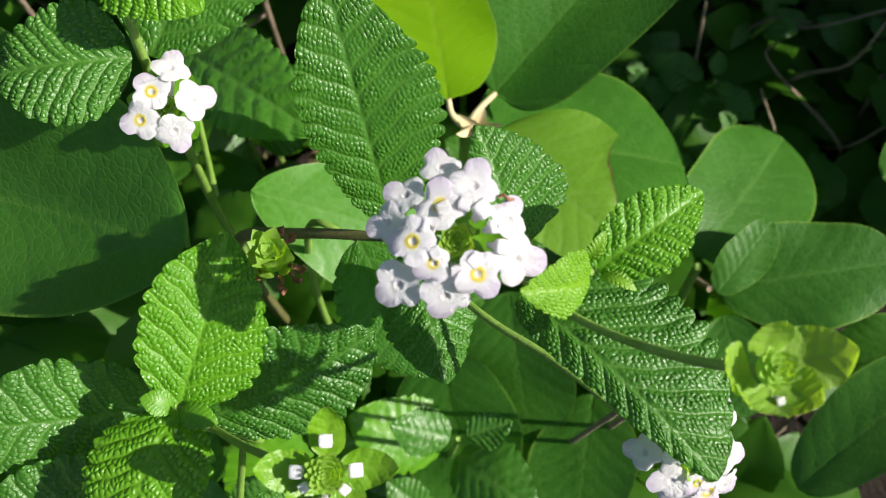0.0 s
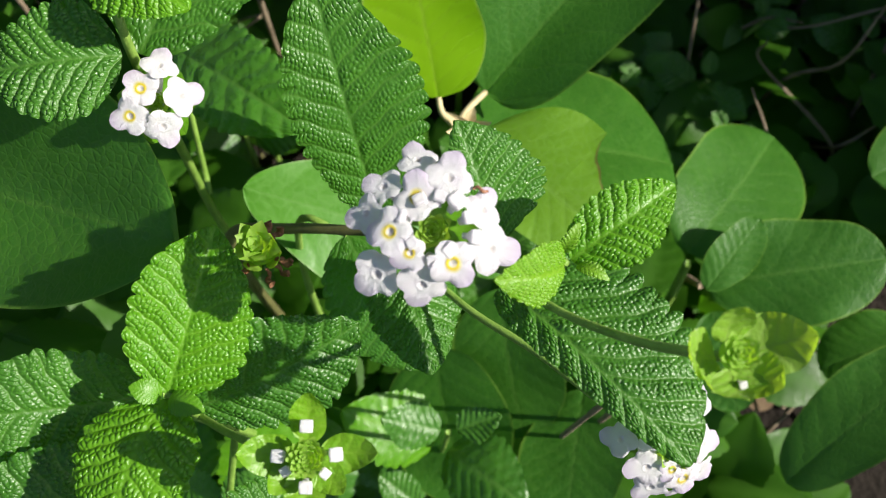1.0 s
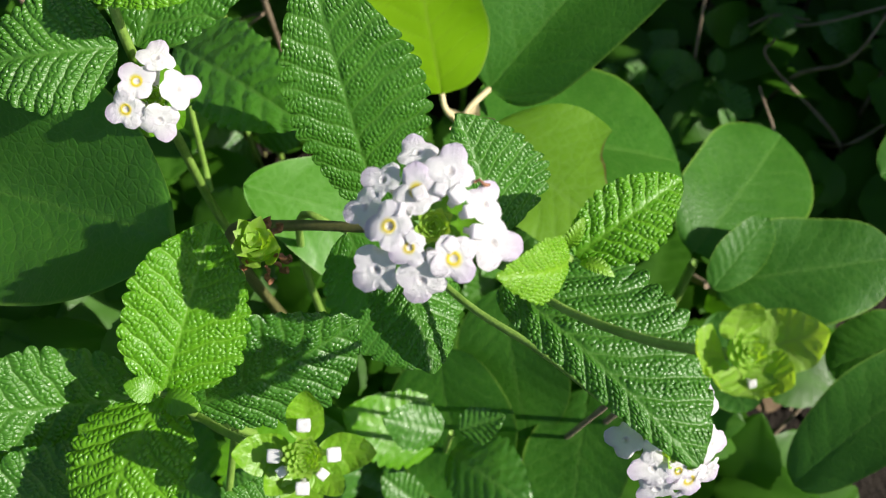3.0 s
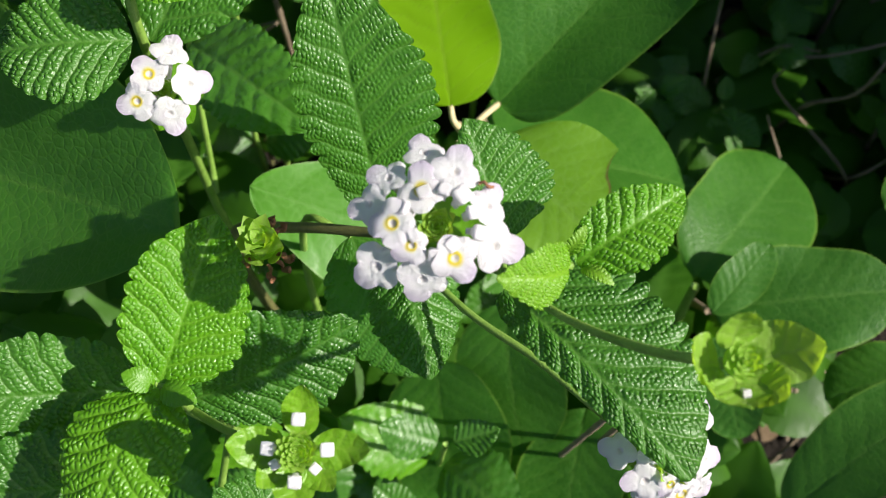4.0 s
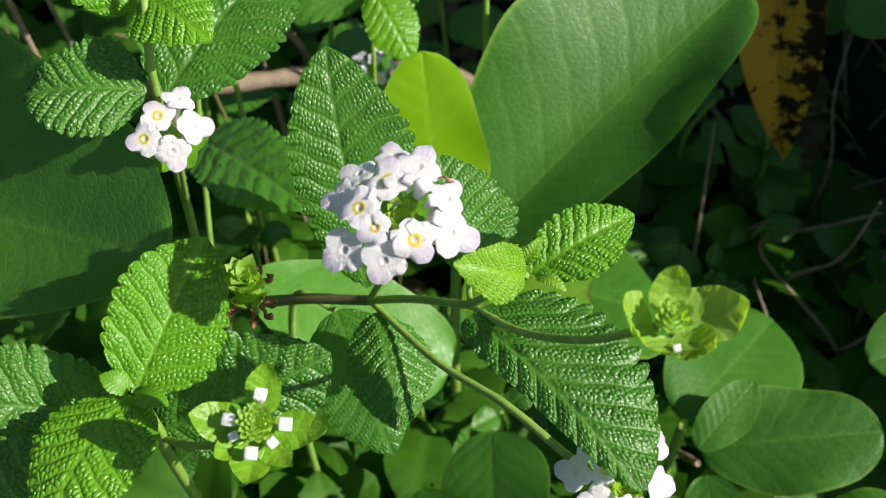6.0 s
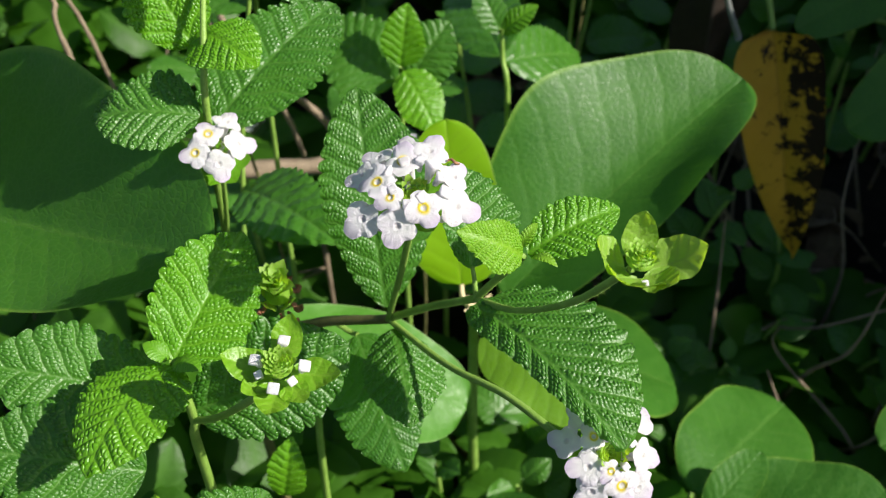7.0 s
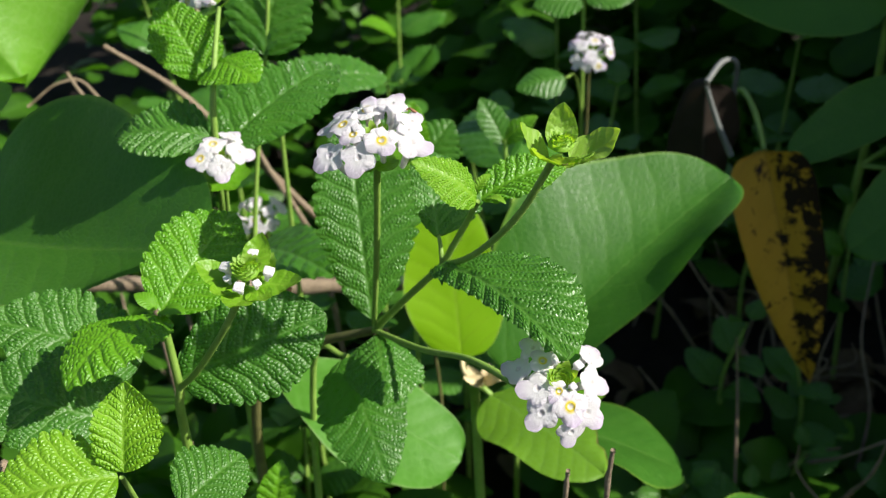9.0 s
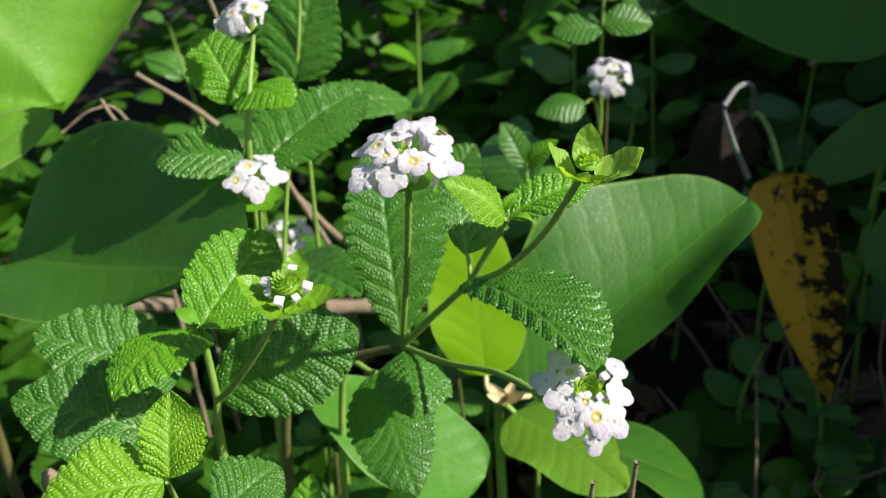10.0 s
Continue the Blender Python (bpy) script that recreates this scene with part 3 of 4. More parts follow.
# ---- the flowering sprig in the middle ----
NODE, FORK, TWIN = (-0.0110, 0.0756, 0.2762), (0.0151, 0.0539, 0.3160), (0.0255, 0.0484, 0.3385)
sprig = thing("lantana_shrub", (-0.06, 0.10, 0.0), "flowering lantana sprig with white heads and crinkled green leaves", "plant", "lantana shrubs")
stem(sprig, [(-0.060, 0.100, -0.01), (-0.066, 0.097, 0.14), (-0.058, 0.088, 0.235), (-0.036, 0.0815, 0.262), NODE], 0.0022, 0.0013, M_STEMB, "stem", label="brownish green woody stem")
stem(sprig, [NODE, (0.001, 0.0665, 0.2945), FORK], 0.0010, 0.0009, M_STEM, "stem", hairs=320)
stem(sprig, [FORK, (0.0205, 0.0515, 0.3275), TWIN], 0.0009, 0.0007, name="stem", hairs=260)
stem(sprig, [NODE, (-0.0040, 0.062, 0.312), (0.0022, 0.0485, 0.347)], 0.0008, 0.0009, name="peduncle", hairs=260)
stem(sprig, [FORK, (0.025, 0.0425, 0.3275), (0.036, 0.033, 0.344), (0.0445, 0.0265, 0.3625)], 0.0007, 0.0008, name="peduncle", hairs=260)
stem(sprig, [NODE, (0.008, 0.0540, 0.2885), (0.024, 0.0410, 0.2970), (0.0380, 0.0290, 0.3000), (0.0450, 0.0252, 0.3010)], 0.0008, 0.0009, name="peduncle", hairs=260)
MAIN = [
    (-2.5, 5.2, 9.2, 1, 100, 8), (-6.9, -0.4, 9.2, 1, 188, 18), (-3.6, -3.9, 7.0, 1, 215, 14), (3.4, -5.6, 9.2, 1, -55, 16),
    (2.9, 8.6, 9.4, 0, 75, 16), (8.6, 3.2, 8.2, 0, 70, 30), (9.9, -3.2, 10.0, 0, -18, 24), (-1.7, -9.2, 9.6, 0, -108, 34),
    (-2.6, 12.2, 8.0, 0, 110, 34), (-8.2, 7.4, 8.4, 0, 155, 30), (-11.2, 2.8, 8.2, 0, 180, 30), (-9.4, -7.4, 9.8, 0, 222, 24),
]
MAIN = [(0.95 * x, 0.95 * y, s, e, r, t) for x, y, s, e, r, t in MAIN]
flower_head(sprig, (0.0020, 0.0477, 0.3584), (-0.02, -0.27, 0.96), MAIN, buds=((2.9, 3.2, 2.8, 30), (5.1, -0.9, 2.4, 40), (-3.6, 1.5, 2.4, 40), (-1.4, 3.4, 2.2, 30), (2.2, -2.6, 2.2, 20), (0.2, -4.2, 2.2, 20), (-2.6, -1.8, 1.9, 15), (4.4, 1.4, 2.2, 35), (1.0, 4.0, 2.0, 30)), core=(0.0031, 0.0030, 30, 0.0022), sink=0.0044, label="round head of white lilac florets round a green heart", seed=7)
LOWER = [
    (-9.4, 1.8, 8.6, 0, 165, 34), (-4.6, 3.2, 7.4, 1, 130, 16), (-6.6, 7.2, 8.0, 0, 120, 34), (6.0, 8.4, 9.0, 0, 60, 36), (6.6, 0.4, 9.6, 0, 0, 34), (-5.2, -3.0, 9.6, 0, 190, 16),
    (-0.6, -3.2, 6.2, 1, 250, 12), (2.2, -5.8, 9.6, 1, -70, 26), (6.4, -6.0, 9.8, 0, -35, 40), (-3.6, -7.8, 9.4, 0, 240, 34), (3.6, -10.0, 8.0, 0, -100, 52),
]
flower_head(sprig, (0.0480, 0.0180, 0.3140), (0.20, -0.47, 0.857), LOWER, buds=((2.4, 2.4, 2.0, 20), (-1.6, 2.8, 2.0, 20), (0.2, 4.2, 1.8, 25), (1.6, -1.6, 1.6, 20)), core=(0.0034, 0.003, 34, 0.0026), sink=0.0018, label="round head of white florets with yellow eyes", seed=9, radius=0.0115)
leafy_bud(sprig, (0.0456, 0.0262, 0.3655), (0.10, -0.12, 1.0), ((14, 11.2, 4.8, 35), (95, 9.8, 3.2, 66), (180, 9.4, 3.6, 48), (275, 6.8, 4.2, 48), (322, 7.4, 3.8, 40), (230, 6.6, 3.2, 44)), ((285, 3.8, 1.2, 25),), dome=(0.0032, 0.0020, 30, 0.0022), label="closed green flower bud in leafy bracts", seed=12, mat=M_BRACT)
lantana_leaf(sprig, (-0.0117, 0.0776, 0.2785), (-0.0242, 0.1154, 0.3249), (0.10, -0.76, 0.64), 0.0132, 0.0164, fold=4, arch=0.05, bump=0.0008, cell=0.0011, shape="rhomb", veins=10, nu=260, nv=150)
lantana_leaf(sprig, (-0.0088, 0.0715, 0.2774), (0.0010, 0.0395, 0.2805), (0.05, 0.25, 1), 0.0120, 0.0095, fold=-30, arch=0.10)
lantana_leaf(sprig, (0.0150, 0.0498, 0.3185), (0.0488, 0.0150, 0.3215), (0.02, 0.02, 1), 0.0188, 0.0054, shape="blunt", arch=0.10, fold=-5, slope=1.0, veins=9, bump=0.0012, cell=0.00095, nu=260, nv=160, teeth=14, tooth=0.15)
lantana_leaf(sprig, (0.0262, 0.0488, 0.3388), (0.0448, 0.0620, 0.3415), (-0.10, -0.30, 0.95), 0.0068, 0.0068, M_YOUNG, fold=8, arch=0.10)
lantana_leaf(sprig, (0.0250, 0.0480, 0.3385), (0.0120, 0.0411, 0.3520), (0.54, -0.26, 0.39), 0.0053, 0.0053, M_TENDER, fold=-12, arch=0.14, bump=0.0009, cell=0.0007)
stem(sprig, [FORK, (0.0145, 0.0560, 0.3200), (0.0137, 0.0580, 0.3225)], 0.0007, 0.0005, name="petiole")
lantana_leaf(sprig, (0.0137, 0.0578, 0.3222), (0.0060, 0.0768, 0.3365), (0.42, -0.52, 0.75), 0.0056, 0.0122, fold=4, arch=0.08)
for a, b, up in (((0.027, 0.0475, 0.3392), (0.0325, 0.0445, 0.3405), (0, 0.1, 1)), ((0.0245, 0.0500, 0.3392), (0.0275, 0.0545, 0.3425), (0, -0.4, 1))):
    lantana_leaf(sprig, a, b, up, 0.0014, None, M_TENDER, False, teeth=7, arch=0.2, bump=0.0004, cell=0.0007)

o, me = tube_mesh("withered_floret", [(0, 0, 0), (0.0008, 0.0003, 0.0003), (0.0016, -0.0004, 0.0001), (0.0024, -0.0002, -0.0003)], 0.0002, 0.00032, M_BROWN, 7, 3, 0.9, 5)
ob = new("withered_floret", me)
ob.matrix_basis = Matrix.Translation((0.0085, 0.0545, 0.3580))
put(ob, sprig)

# ---- the spent head behind, on a stalk of the same stem ----
stem(sprig, [(-0.046, 0.0845, 0.254), (-0.040, 0.072, 0.272), (-0.0375, 0.066, 0.290)], 0.0008, 0.0007, name="peduncle", hairs=260)
spent = leafy_bud(sprig, (-0.0368, 0.0640, 0.2970), (0.05, -0.15, 1.0), ((60, 6, 2.2, 70), (150, 6, 2.2, 65), (330, 6, 2.4, 60), (240, 6, 2.2, 60)), (), dome=(0.0040, 0.0090, 15, 0.0078), label="spent flower head with brown withered remains", seed=23)
rngb = random.Random(4)
for k in range(9):
    a = rngb.uniform(0, 6.28)
    o, me = tube_mesh("withered_floret", [(0, 0, 0), (0.0012, 0.0004, -0.0012), (0.0022, -0.0003, -0.0016), (0.0034, 0.0006, -0.0010)], 0.0003, 0.0009, M_BROWN, 7, 3, 0.8, k)
    ob = new("withered_floret", me)
    ob.matrix_basis = Matrix.Translation((0.0038 * math.cos(a), 0.0038 * math.sin(a), rngb.uniform(-0.004, 0.001))) @ Matrix.Rotation(a + rngb.uniform(-0.4, 0.4), 4, "Z")
    ob.parent = spent

# ---- the sprig with the leafy bud ----
HN = (-0.0498, 0.0295, 0.3140)
left = thing("lantana_shrub", (-0.055, 0.050, 0.0), "lantana sprig with a leafy green bud and bright crinkled leaves", "plant", "lantana shrubs")
stem(left, [(-0.055, 0.050, -0.01), (-0.060, 0.042, 0.15), (-0.0525, 0.031, 0.27), (-0.0495, 0.0290, 0.290), HN], 0.0016, 0.0009, name="stem")
stem(left, [(-0.0495, 0.0290, 0.290), (-0.040, 0.0235, 0.302), (-0.028, 0.0180, 0.320), (-0.0195, 0.0150, 0.3355)], 0.0008, 0.0009, name="peduncle", hairs=260)
leafy_bud(left, (-0.0189, 0.0148, 0.3385), (0.10, -0.22, 1.0), ((88, 9.6, 3.2, 26), (178, 10.0, 3.6, 18), (2, 10.2, 3.4, 14), (270, 8.6, 3.6, 20), (315, 7.2, 2.8, 18), (225, 7.0, 2.6, 20)), ((90, 4.2, 2.2, 16), (178, 3.9, 2.2, 16), (4, 4.1, 2.3, 16), (270, 4.2, 2.2, 16), (318, 3.7, 1.7, 14), (215, 3.7, 1.6, 14)), dome=(0.0035, 0.0022, 46, 0.0021), label="green scaly bud with white unopened florets", seed=31, mat=M_TENDER)
lantana_leaf(left, HN, (-0.0405, 0.0605, 0.3240), (0.29, -0.36, 0.82), 0.0118, fold=10, arch=0.05, mat=M_YOUNG)
lantana_leaf(left, (-0.0500, 0.0285, 0.3135), (-0.0580, -0.0012, 0.3150), (-0.15, -0.10, 1.0), 0.0118, fold=-10, arch=0.14, mat=M_YOUNG)
lantana_leaf(left, (-0.0510, 0.0300, 0.2915), (-0.0140, 0.0460, 0.3040), (0.15, -0.77, 0.59), 0.0142, fold=5, arch=0.06, veins=9, shape="rhomb")
lantana_leaf(left, (-0.0600, 0.0320, 0.2955), (-0.0950, 0.0250, 0.3110), (-0.15, -0.45, 0.88), 0.0130, fold=6, arch=0.05)
lantana_leaf(left, (-0.0570, 0.0150, 0.2890), (-0.0930, 0.0080, 0.3040), (-0.20, -0.50, 0.85), 0.0130, fold=4, arch=0.08)
lantana_leaf(left, (-0.0362, -0.0203, 0.3126), (-0.0382, -0.0088, 0.3264), (0.25, -0.70, 0.50), 0.0062, 0.0076, mat=M_TENDER, wave=0.12, fold=16, arch=0.06)
lantana_leaf(left, (-0.0372, -0.0210, 0.3120), (-0.0590, -0.0340, 0.3130), (-0.1, -0.45, 0.9), 0.0105, mat=M_TENDER, fold=6, arch=0.10)
lantana_leaf(left, (-0.0390, 0.0000, 0.2800), (-0.0300, 0.0180, 0.2800), (0.1, -0.5, 0.9), 0.0095, fold=6, arch=0.08)
lantana_leaf(left, (-0.0420, 0.0500, 0.2150), (-0.0390, 0.0580, 0.2370), (0.1, -0.9, 0.4), 0.0060, mat=M_YOUNG, fold=6, arch=0.08, fine=False)
stem(left, [(-0.056, 0.036, 0.22), (-0.046, 0.000, 0.270), (-0.0367, -0.0206, 0.3116)], 0.0011, 0.0005, name="stem")
for a, b, up in (((-0.0490, 0.0285, 0.3150), (-0.0415, 0.0255, 0.3170), (0, 0, 1)), ((-0.0505, 0.0290, 0.3150), (-0.0560, 0.0300, 0.3185), (0.2, 0, 1))):
    lantana_leaf(left, a, b, up, 0.0026, None, M_YOUNG, False, teeth=7, arch=0.15, bump=0.0002, cell=0.0007)

# ---- the tall sprig with two heads ----
tall = thing("lantana_shrub", (-0.075, 0.125, 0.0), "tall lantana sprig with small white flower heads", "plant", "lantana shrubs")
stem(tall, [(-0.075, 0.125, -0.01), (-0.078, 0.118, 0.15), (-0.066, 0.104, 0.27), (-0.0600, 0.0975, 0.325), (-0.0585, 0.1010, 0.344), (-0.0610, 0.1180, 0.3580)], 0.0016, 0.0007, name="stem")
stem(tall, [(-0.066, 0.104, 0.27), (-0.060, 0.095, 0.292), (-0.0545, 0.0875, 0.318)], 0.0007, 0.0007, name="peduncle", hairs=260)
flower_head(tall, (-0.0535, 0.0850, 0.3290), (0.18, -0.34, 0.92), [(1.2, 6.9, 9.0, 0, 80, 34), (-2.3, 2.1, 9.2, 1, 130, 10), (5.4, 0.8, 9.6, 0, 10, 26), (-4.4, -3.2, 9.2, 1, 200, 22), (1.8, -5.2, 9.4, 0, -70, 28)], core=(0.003, 0.003, 22, 0.0024), sink=0.005, bracts=7, bract_len=0.010, label="sparse head of five white florets", seed=41)
flower_head(tall, (-0.0715, 0.1300, 0.3630), (-0.45, -0.15, 0.85), ring_florets(44, 4, 7, 4.2, 8.8, 8.0), core=(0.003, 0.003, 22, 0.0024), sink=0.005, label="white flower head at the top of the stem", seed=44, radius=0.0115)
lantana_leaf(tall, (-0.0640, 0.1080, 0.3400), (-0.0790, 0.1180, 0.3600), (0.35, -0.72, 0.55), 0.0098, mat=M_YOUNG, fold=8, arch=0.05)
lantana_leaf(tall, (-0.0620, 0.1085, 0.3440), (-0.0430, 0.0950, 0.3455), (0.10, -0.35, 0.95), 0.0088, mat=M_YOUNG, fold=-10, arch=0.12)
lantana_leaf(tall, (-0.0600, 0.1000, 0.3200), (-0.0360, 0.1470, 0.3290), (-0.10, -0.55, 0.83), 0.0155, fold=7, arch=0.07, veins=9, bump=0.0010, cell=0.0012)
lantana_leaf(tall, (-0.0610, 0.0955, 0.3275), (-0.0880, 0.0910, 0.3280), (-0.05, -0.28, 0.95), 0.0118, 0.0118, fold=4, arch=0.10)
lantana_leaf(tall, (-0.0700, 0.1340, 0.2620), (-0.0310, 0.1030, 0.2750), (0.10, -0.30, 0.92), 0.0130, fold=4, arch=0.08, fine=False)
lantana_leaf(tall, (-0.0620, 0.1500, 0.3300), (-0.0560, 0.1680, 0.3620), (0.1, -0.85, 0.45), 0.0145, fold=5, arch=0.05, fine=False)
stem(tall, [(-0.074, 0.116, 0.20), (-0.070, 0.142, 0.28), (-0.060, 0.154, 0.345), (-0.056, 0.158, 0.39)], 0.0010, 0.0006, name="stem")

# Branch with three leaves above the view, added to cast shade on the large left leaf.
stem(tall, [(-0.056, 0.158, 0.39), (-0.046, 0.130, 0.406), (-0.028, 0.096, 0.404)], 0.0006, 0.0005, name="stem")
for tip, w in (((-0.049, 0.086, 0.397), 0.0150), ((0.000, 0.075, 0.398), 0.0150), ((-0.044, 0.130, 0.402), 0.0150)):
    lantana_leaf(tall, (-0.028, 0.096, 0.403), tip, (0.3, -0.2, 0.9), w, fold=4, arch=0.06, fine=False)

# ---- the low sprig under the fork ----
low = thing("lantana_shrub", (-0.045, 0.095, 0.0), "lantana sprig low under the flowering stem", "plant", "lantana shrubs")
stem(low, [(-0.045, 0.095, -0.01), (-0.045, 0.092, 0.14), (-0.036, 0.087, 0.250), (-0.0215, 0.0800, 0.2615)], 0.0018, 0.0008, name="stem")
lantana_leaf(low, (-0.0215, 0.0800, 0.2615), (-0.0028, 0.0480, 0.2420), (-0.05, -0.35, 0.93), 0.0125, 0.0140, fold=-6, arch=0.10, veins=9, bump=0.0005, slope=0.9)

# ---- the broad-leaved shrub ----
BN = (0.0075, 0.1380, 0.2030)
shrub = thing("broadleaf_shrub", (0.012, 0.150, 0.0), "shrub with big smooth rounded green leaves", "plant", "broad-leaved shrubs")
stem(shrub, [(0.012, 0.150, -0.01), (0.008, 0.146, 0.10), BN], 0.0028, 0.0020, M_STEM, "stem")
stem(shrub, [BN, (0.012, 0.148, 0.197), (0.018, 0.157, 0.1912)], 0.0012, 0.0010, M_BEIGE, "petiole", label="beige downy petiole")
broad_leaf(shrub, (0.0180, 0.1570, 0.1910), (0.1048, 0.2400, 0.2425), (-0.10, -0.29, 0.95), 0.0415, 0.0270, shape="full", fold=33, arch=0.03, nu=140, nv=90, crease=0.008, smooth_veins=0.00016)
stem(shrub, [BN, (0.0030, 0.142, 0.2060), (0.0017, 0.1463, 0.2087)], 0.0011, 0.0009, M_BEIGE, "petiole", label="beige downy petiole")
broad_leaf(shrub, (0.0017, 0.1463, 0.2085), (-0.0075, 0.1730, 0.2660), (0.15, -0.86, 0.45), 0.0185, mat=M_LIME, shape="round", fold=4, arch=0.03, label="lime yellow leaf lit through from behind")
stem(shrub, [BN, (0.0110, 0.137, 0.2025), (0.0145, 0.1359, 0.2000)], 0.0012, 0.0010, name="petiole")
broad_leaf(shrub, (0.0145, 0.1359, 0.2000), (0.0585, 0.0960, 0.2050), (0.05, -0.10, 1), 0.0270, 0.020, mat=M_TORN, fold=3, arch=0.04, torn=(0.98, 0.42, 0.62), nu=200, label="bright green leaf with a torn brown edge")
broad_leaf(shrub, (0.0120, 0.1390, 0.1900), (0.0887, 0.1403, 0.1657), (0.27, 0.46, 1), 0.0476, 0.0380, fold=3, arch=0.04)
broad_leaf(shrub, (-0.0560, 0.1050, 0.2320), (0.0100, 0.0925, 0.2080), (0.15, -0.25, 0.95), 0.0180, 0.021, mat=M_PALE, shape="obovate", fold=3, arch=0.03)
broad_leaf(shrub, (0.0000, 0.0780, 0.1300), (0.0120, 0.0220, 0.1200), (-0.45, -0.15, 0.9), 0.0260, fold=3, arch=0.06)
broad_leaf(shrub, (0.0250, 0.1000, 0.1400), (0.0340, 0.0450, 0.1250), (-0.45, -0.15, 0.9), 0.0240, fold=3, arch=0.06)
broad_leaf(shrub, (0.0560, 0.0620, 0.1350), (0.0480, 0.0080, 0.1300), (-0.40, -0.15, 0.9), 0.0200, fold=3, arch=0.06)
for k in range(5):
    a = 1.25 * k
    ob = leaf(None, Vector(BN) + Vector((0.0035, 0.0, 0.001)), Vector(BN) + Vector((0.0035 + 0.008 * math.cos(a), -0.002 + 0.006 * math.sin(a), 0.008)), (0.2 * math.cos(a), -0.6, 0.6), 0.0022, None, M_BEIGE, "beige downy leaf bud", "leaf_bud", nu=14, nv=8, bump=0.0, veins=4, wave=0.0, fold=30, shape="lance")
    put(ob, shrub)

leftb = thing("broadleaf_shrub", (-0.215, 0.125, 0.0), "shrub with one very large smooth green leaf", "plant", "broad-leaved shrubs")
# The brown tone on this stem stands in for shade at the lower left.
stem(leftb, [(-0.215, 0.125, -0.01), (-0.205, 0.115, 0.15), (-0.1750, 0.095, 0.255), (-0.1500, 0.0920, 0.2880)], 0.0026, 0.0018, M_STEMB, "stem")
broad_leaf(leftb, (-0.1500, 0.0920, 0.2880), (-0.0515, 0.0610, 0.3130), (0.14, -0.44, 0.89), 0.0450, 0.0250, shape="blunt", fold=24, arch=-0.04, nu=120, nv=64, lobe=0.030)
broad_leaf(leftb, (-0.2396, 0.1961, 0.3900), (-0.1742, 0.1789, 0.3032), (0.55, -0.60, 0.45), 0.0980, 0.056, shape="ovate", fold=4, arch=0.08, mat=M_FRESH, twist=6, ragged=0.02, nu=140, wave=0.14, smooth_veins=0.0003)
broad_leaf(leftb, (-0.1820, 0.0700, 0.3080), (-0.1340, 0.1150, 0.3320), (-0.30, -0.50, 0.80), 0.0130, 0.016, shape="oval", fold=4, arch=0.03, mat=M_FRESH)
stem(leftb, [(-0.1650, 0.078, 0.265), (-0.225, 0.14, 0.32), (-0.2396, 0.1961, 0.3900)], 0.0018, 0.0013, name="petiole")
stem(leftb, [(-0.1650, 0.078, 0.265), (-0.180, 0.080, 0.29), (-0.1820, 0.0700, 0.3080)], 0.0016, 0.0011, name="petiole")

RN = (0.1000, 0.1130, 0.1300)
rightb = thing("broadleaf_shrub", (0.100, 0.115, 0.0), "low shrub with rounded smooth green leaves", "plant", "broad-leaved shrubs")
stem(rightb, [(0.100, 0.115, -0.01), (0.102, 0.110, 0.07), RN], 0.0026, 0.0017, name="stem")
broad_leaf(rightb, (0.1020, 0.1190, 0.1240), (0.1490, 0.1790, 0.1050), (0.05, -0.10, 1), 0.0265, fold=5, arch=0.05)
broad_leaf(rightb, (0.1067, 0.1039, 0.1306), (0.1711, 0.1091, 0.1487), (-0.30, -0.10, 1), 0.0215, fold=5, arch=0.04)
broad_leaf(rightb, (0.1032, 0.0987, 0.1424), (0.1238, 0.1243, 0.1507), (0.05, -0.10, 1), 0.0088, fold=6, arch=0.05)
broad_leaf(rightb, (0.1344, 0.0290, 0.1165), (0.1900, 0.0780, 0.1580), (-0.45, -0.10, 0.9), 0.0170, fold=5, arch=0.05)
broad_leaf(rightb, (0.1081, 0.0929, 0.1319), (0.1162, 0.0551, 0.1240), (-0.35, -0.10, 0.93), 0.0130, fold=6, arch=0.05)
broad_leaf(rightb, (0.1878, 0.0830, 0.1371), (0.1493, 0.0713, 0.1251), (-0.15, 0.40, 1), 0.0165, fold=5, arch=0.05)
broad_leaf(rightb, (0.2470, 0.1850, 0.1150), (0.1850, 0.1560, 0.1150), (0.05, -0.10, 1), 0.0200, fold=5, arch=0.05)

# ---- dying leaves that hang ----
dead = thing("hanging_leaf", (0.126, 0.300, 0.225), "yellow dying leaf with dark blotches hanging from its stalk", "leaf")
stem(dead, [(0.1173, 0.3712, 0.222), (0.118, 0.345, 0.236), (0.122, 0.318, 0.236), (0.126, 0.300, 0.225)], 0.0013, 0.0014, name="stalk", mat=M_STEM)
leaf(dead, (0.1260, 0.3000, 0.2250), (0.1620, 0.2740, 0.1040), (-0.10, -0.92, 0.25), 0.0215, 0.0190, M_DEAD, name="blade", shape="taper", fold=22, arch=0.04, bump=0.0, nu=80, nv=44, wave=0.10, slope=0.9, twist=-14)
wither = thing("hanging_leaf", (0.0945, 0.2900, 0.2640), "grey brown withered leaf curled on its stalk", "leaf")
stem(wither, [(0.112, 0.330, 0.240), (0.110, 0.318, 0.262), (0.102, 0.305, 0.268), (0.0945, 0.2900, 0.2640)], 0.0012, 0.0013, name="stalk", mat=M_GREY)
leaf(wither, (0.0945, 0.2900, 0.2640), (0.0980, 0.2980, 0.1800), (0.25, -0.95, 0.10), 0.0230, 0.0150, M_WITHER, name="blade", shape="oval", fold=-35, arch=0.03, bump=0.0, nu=50, nv=36, wave=0.12, twist=30)
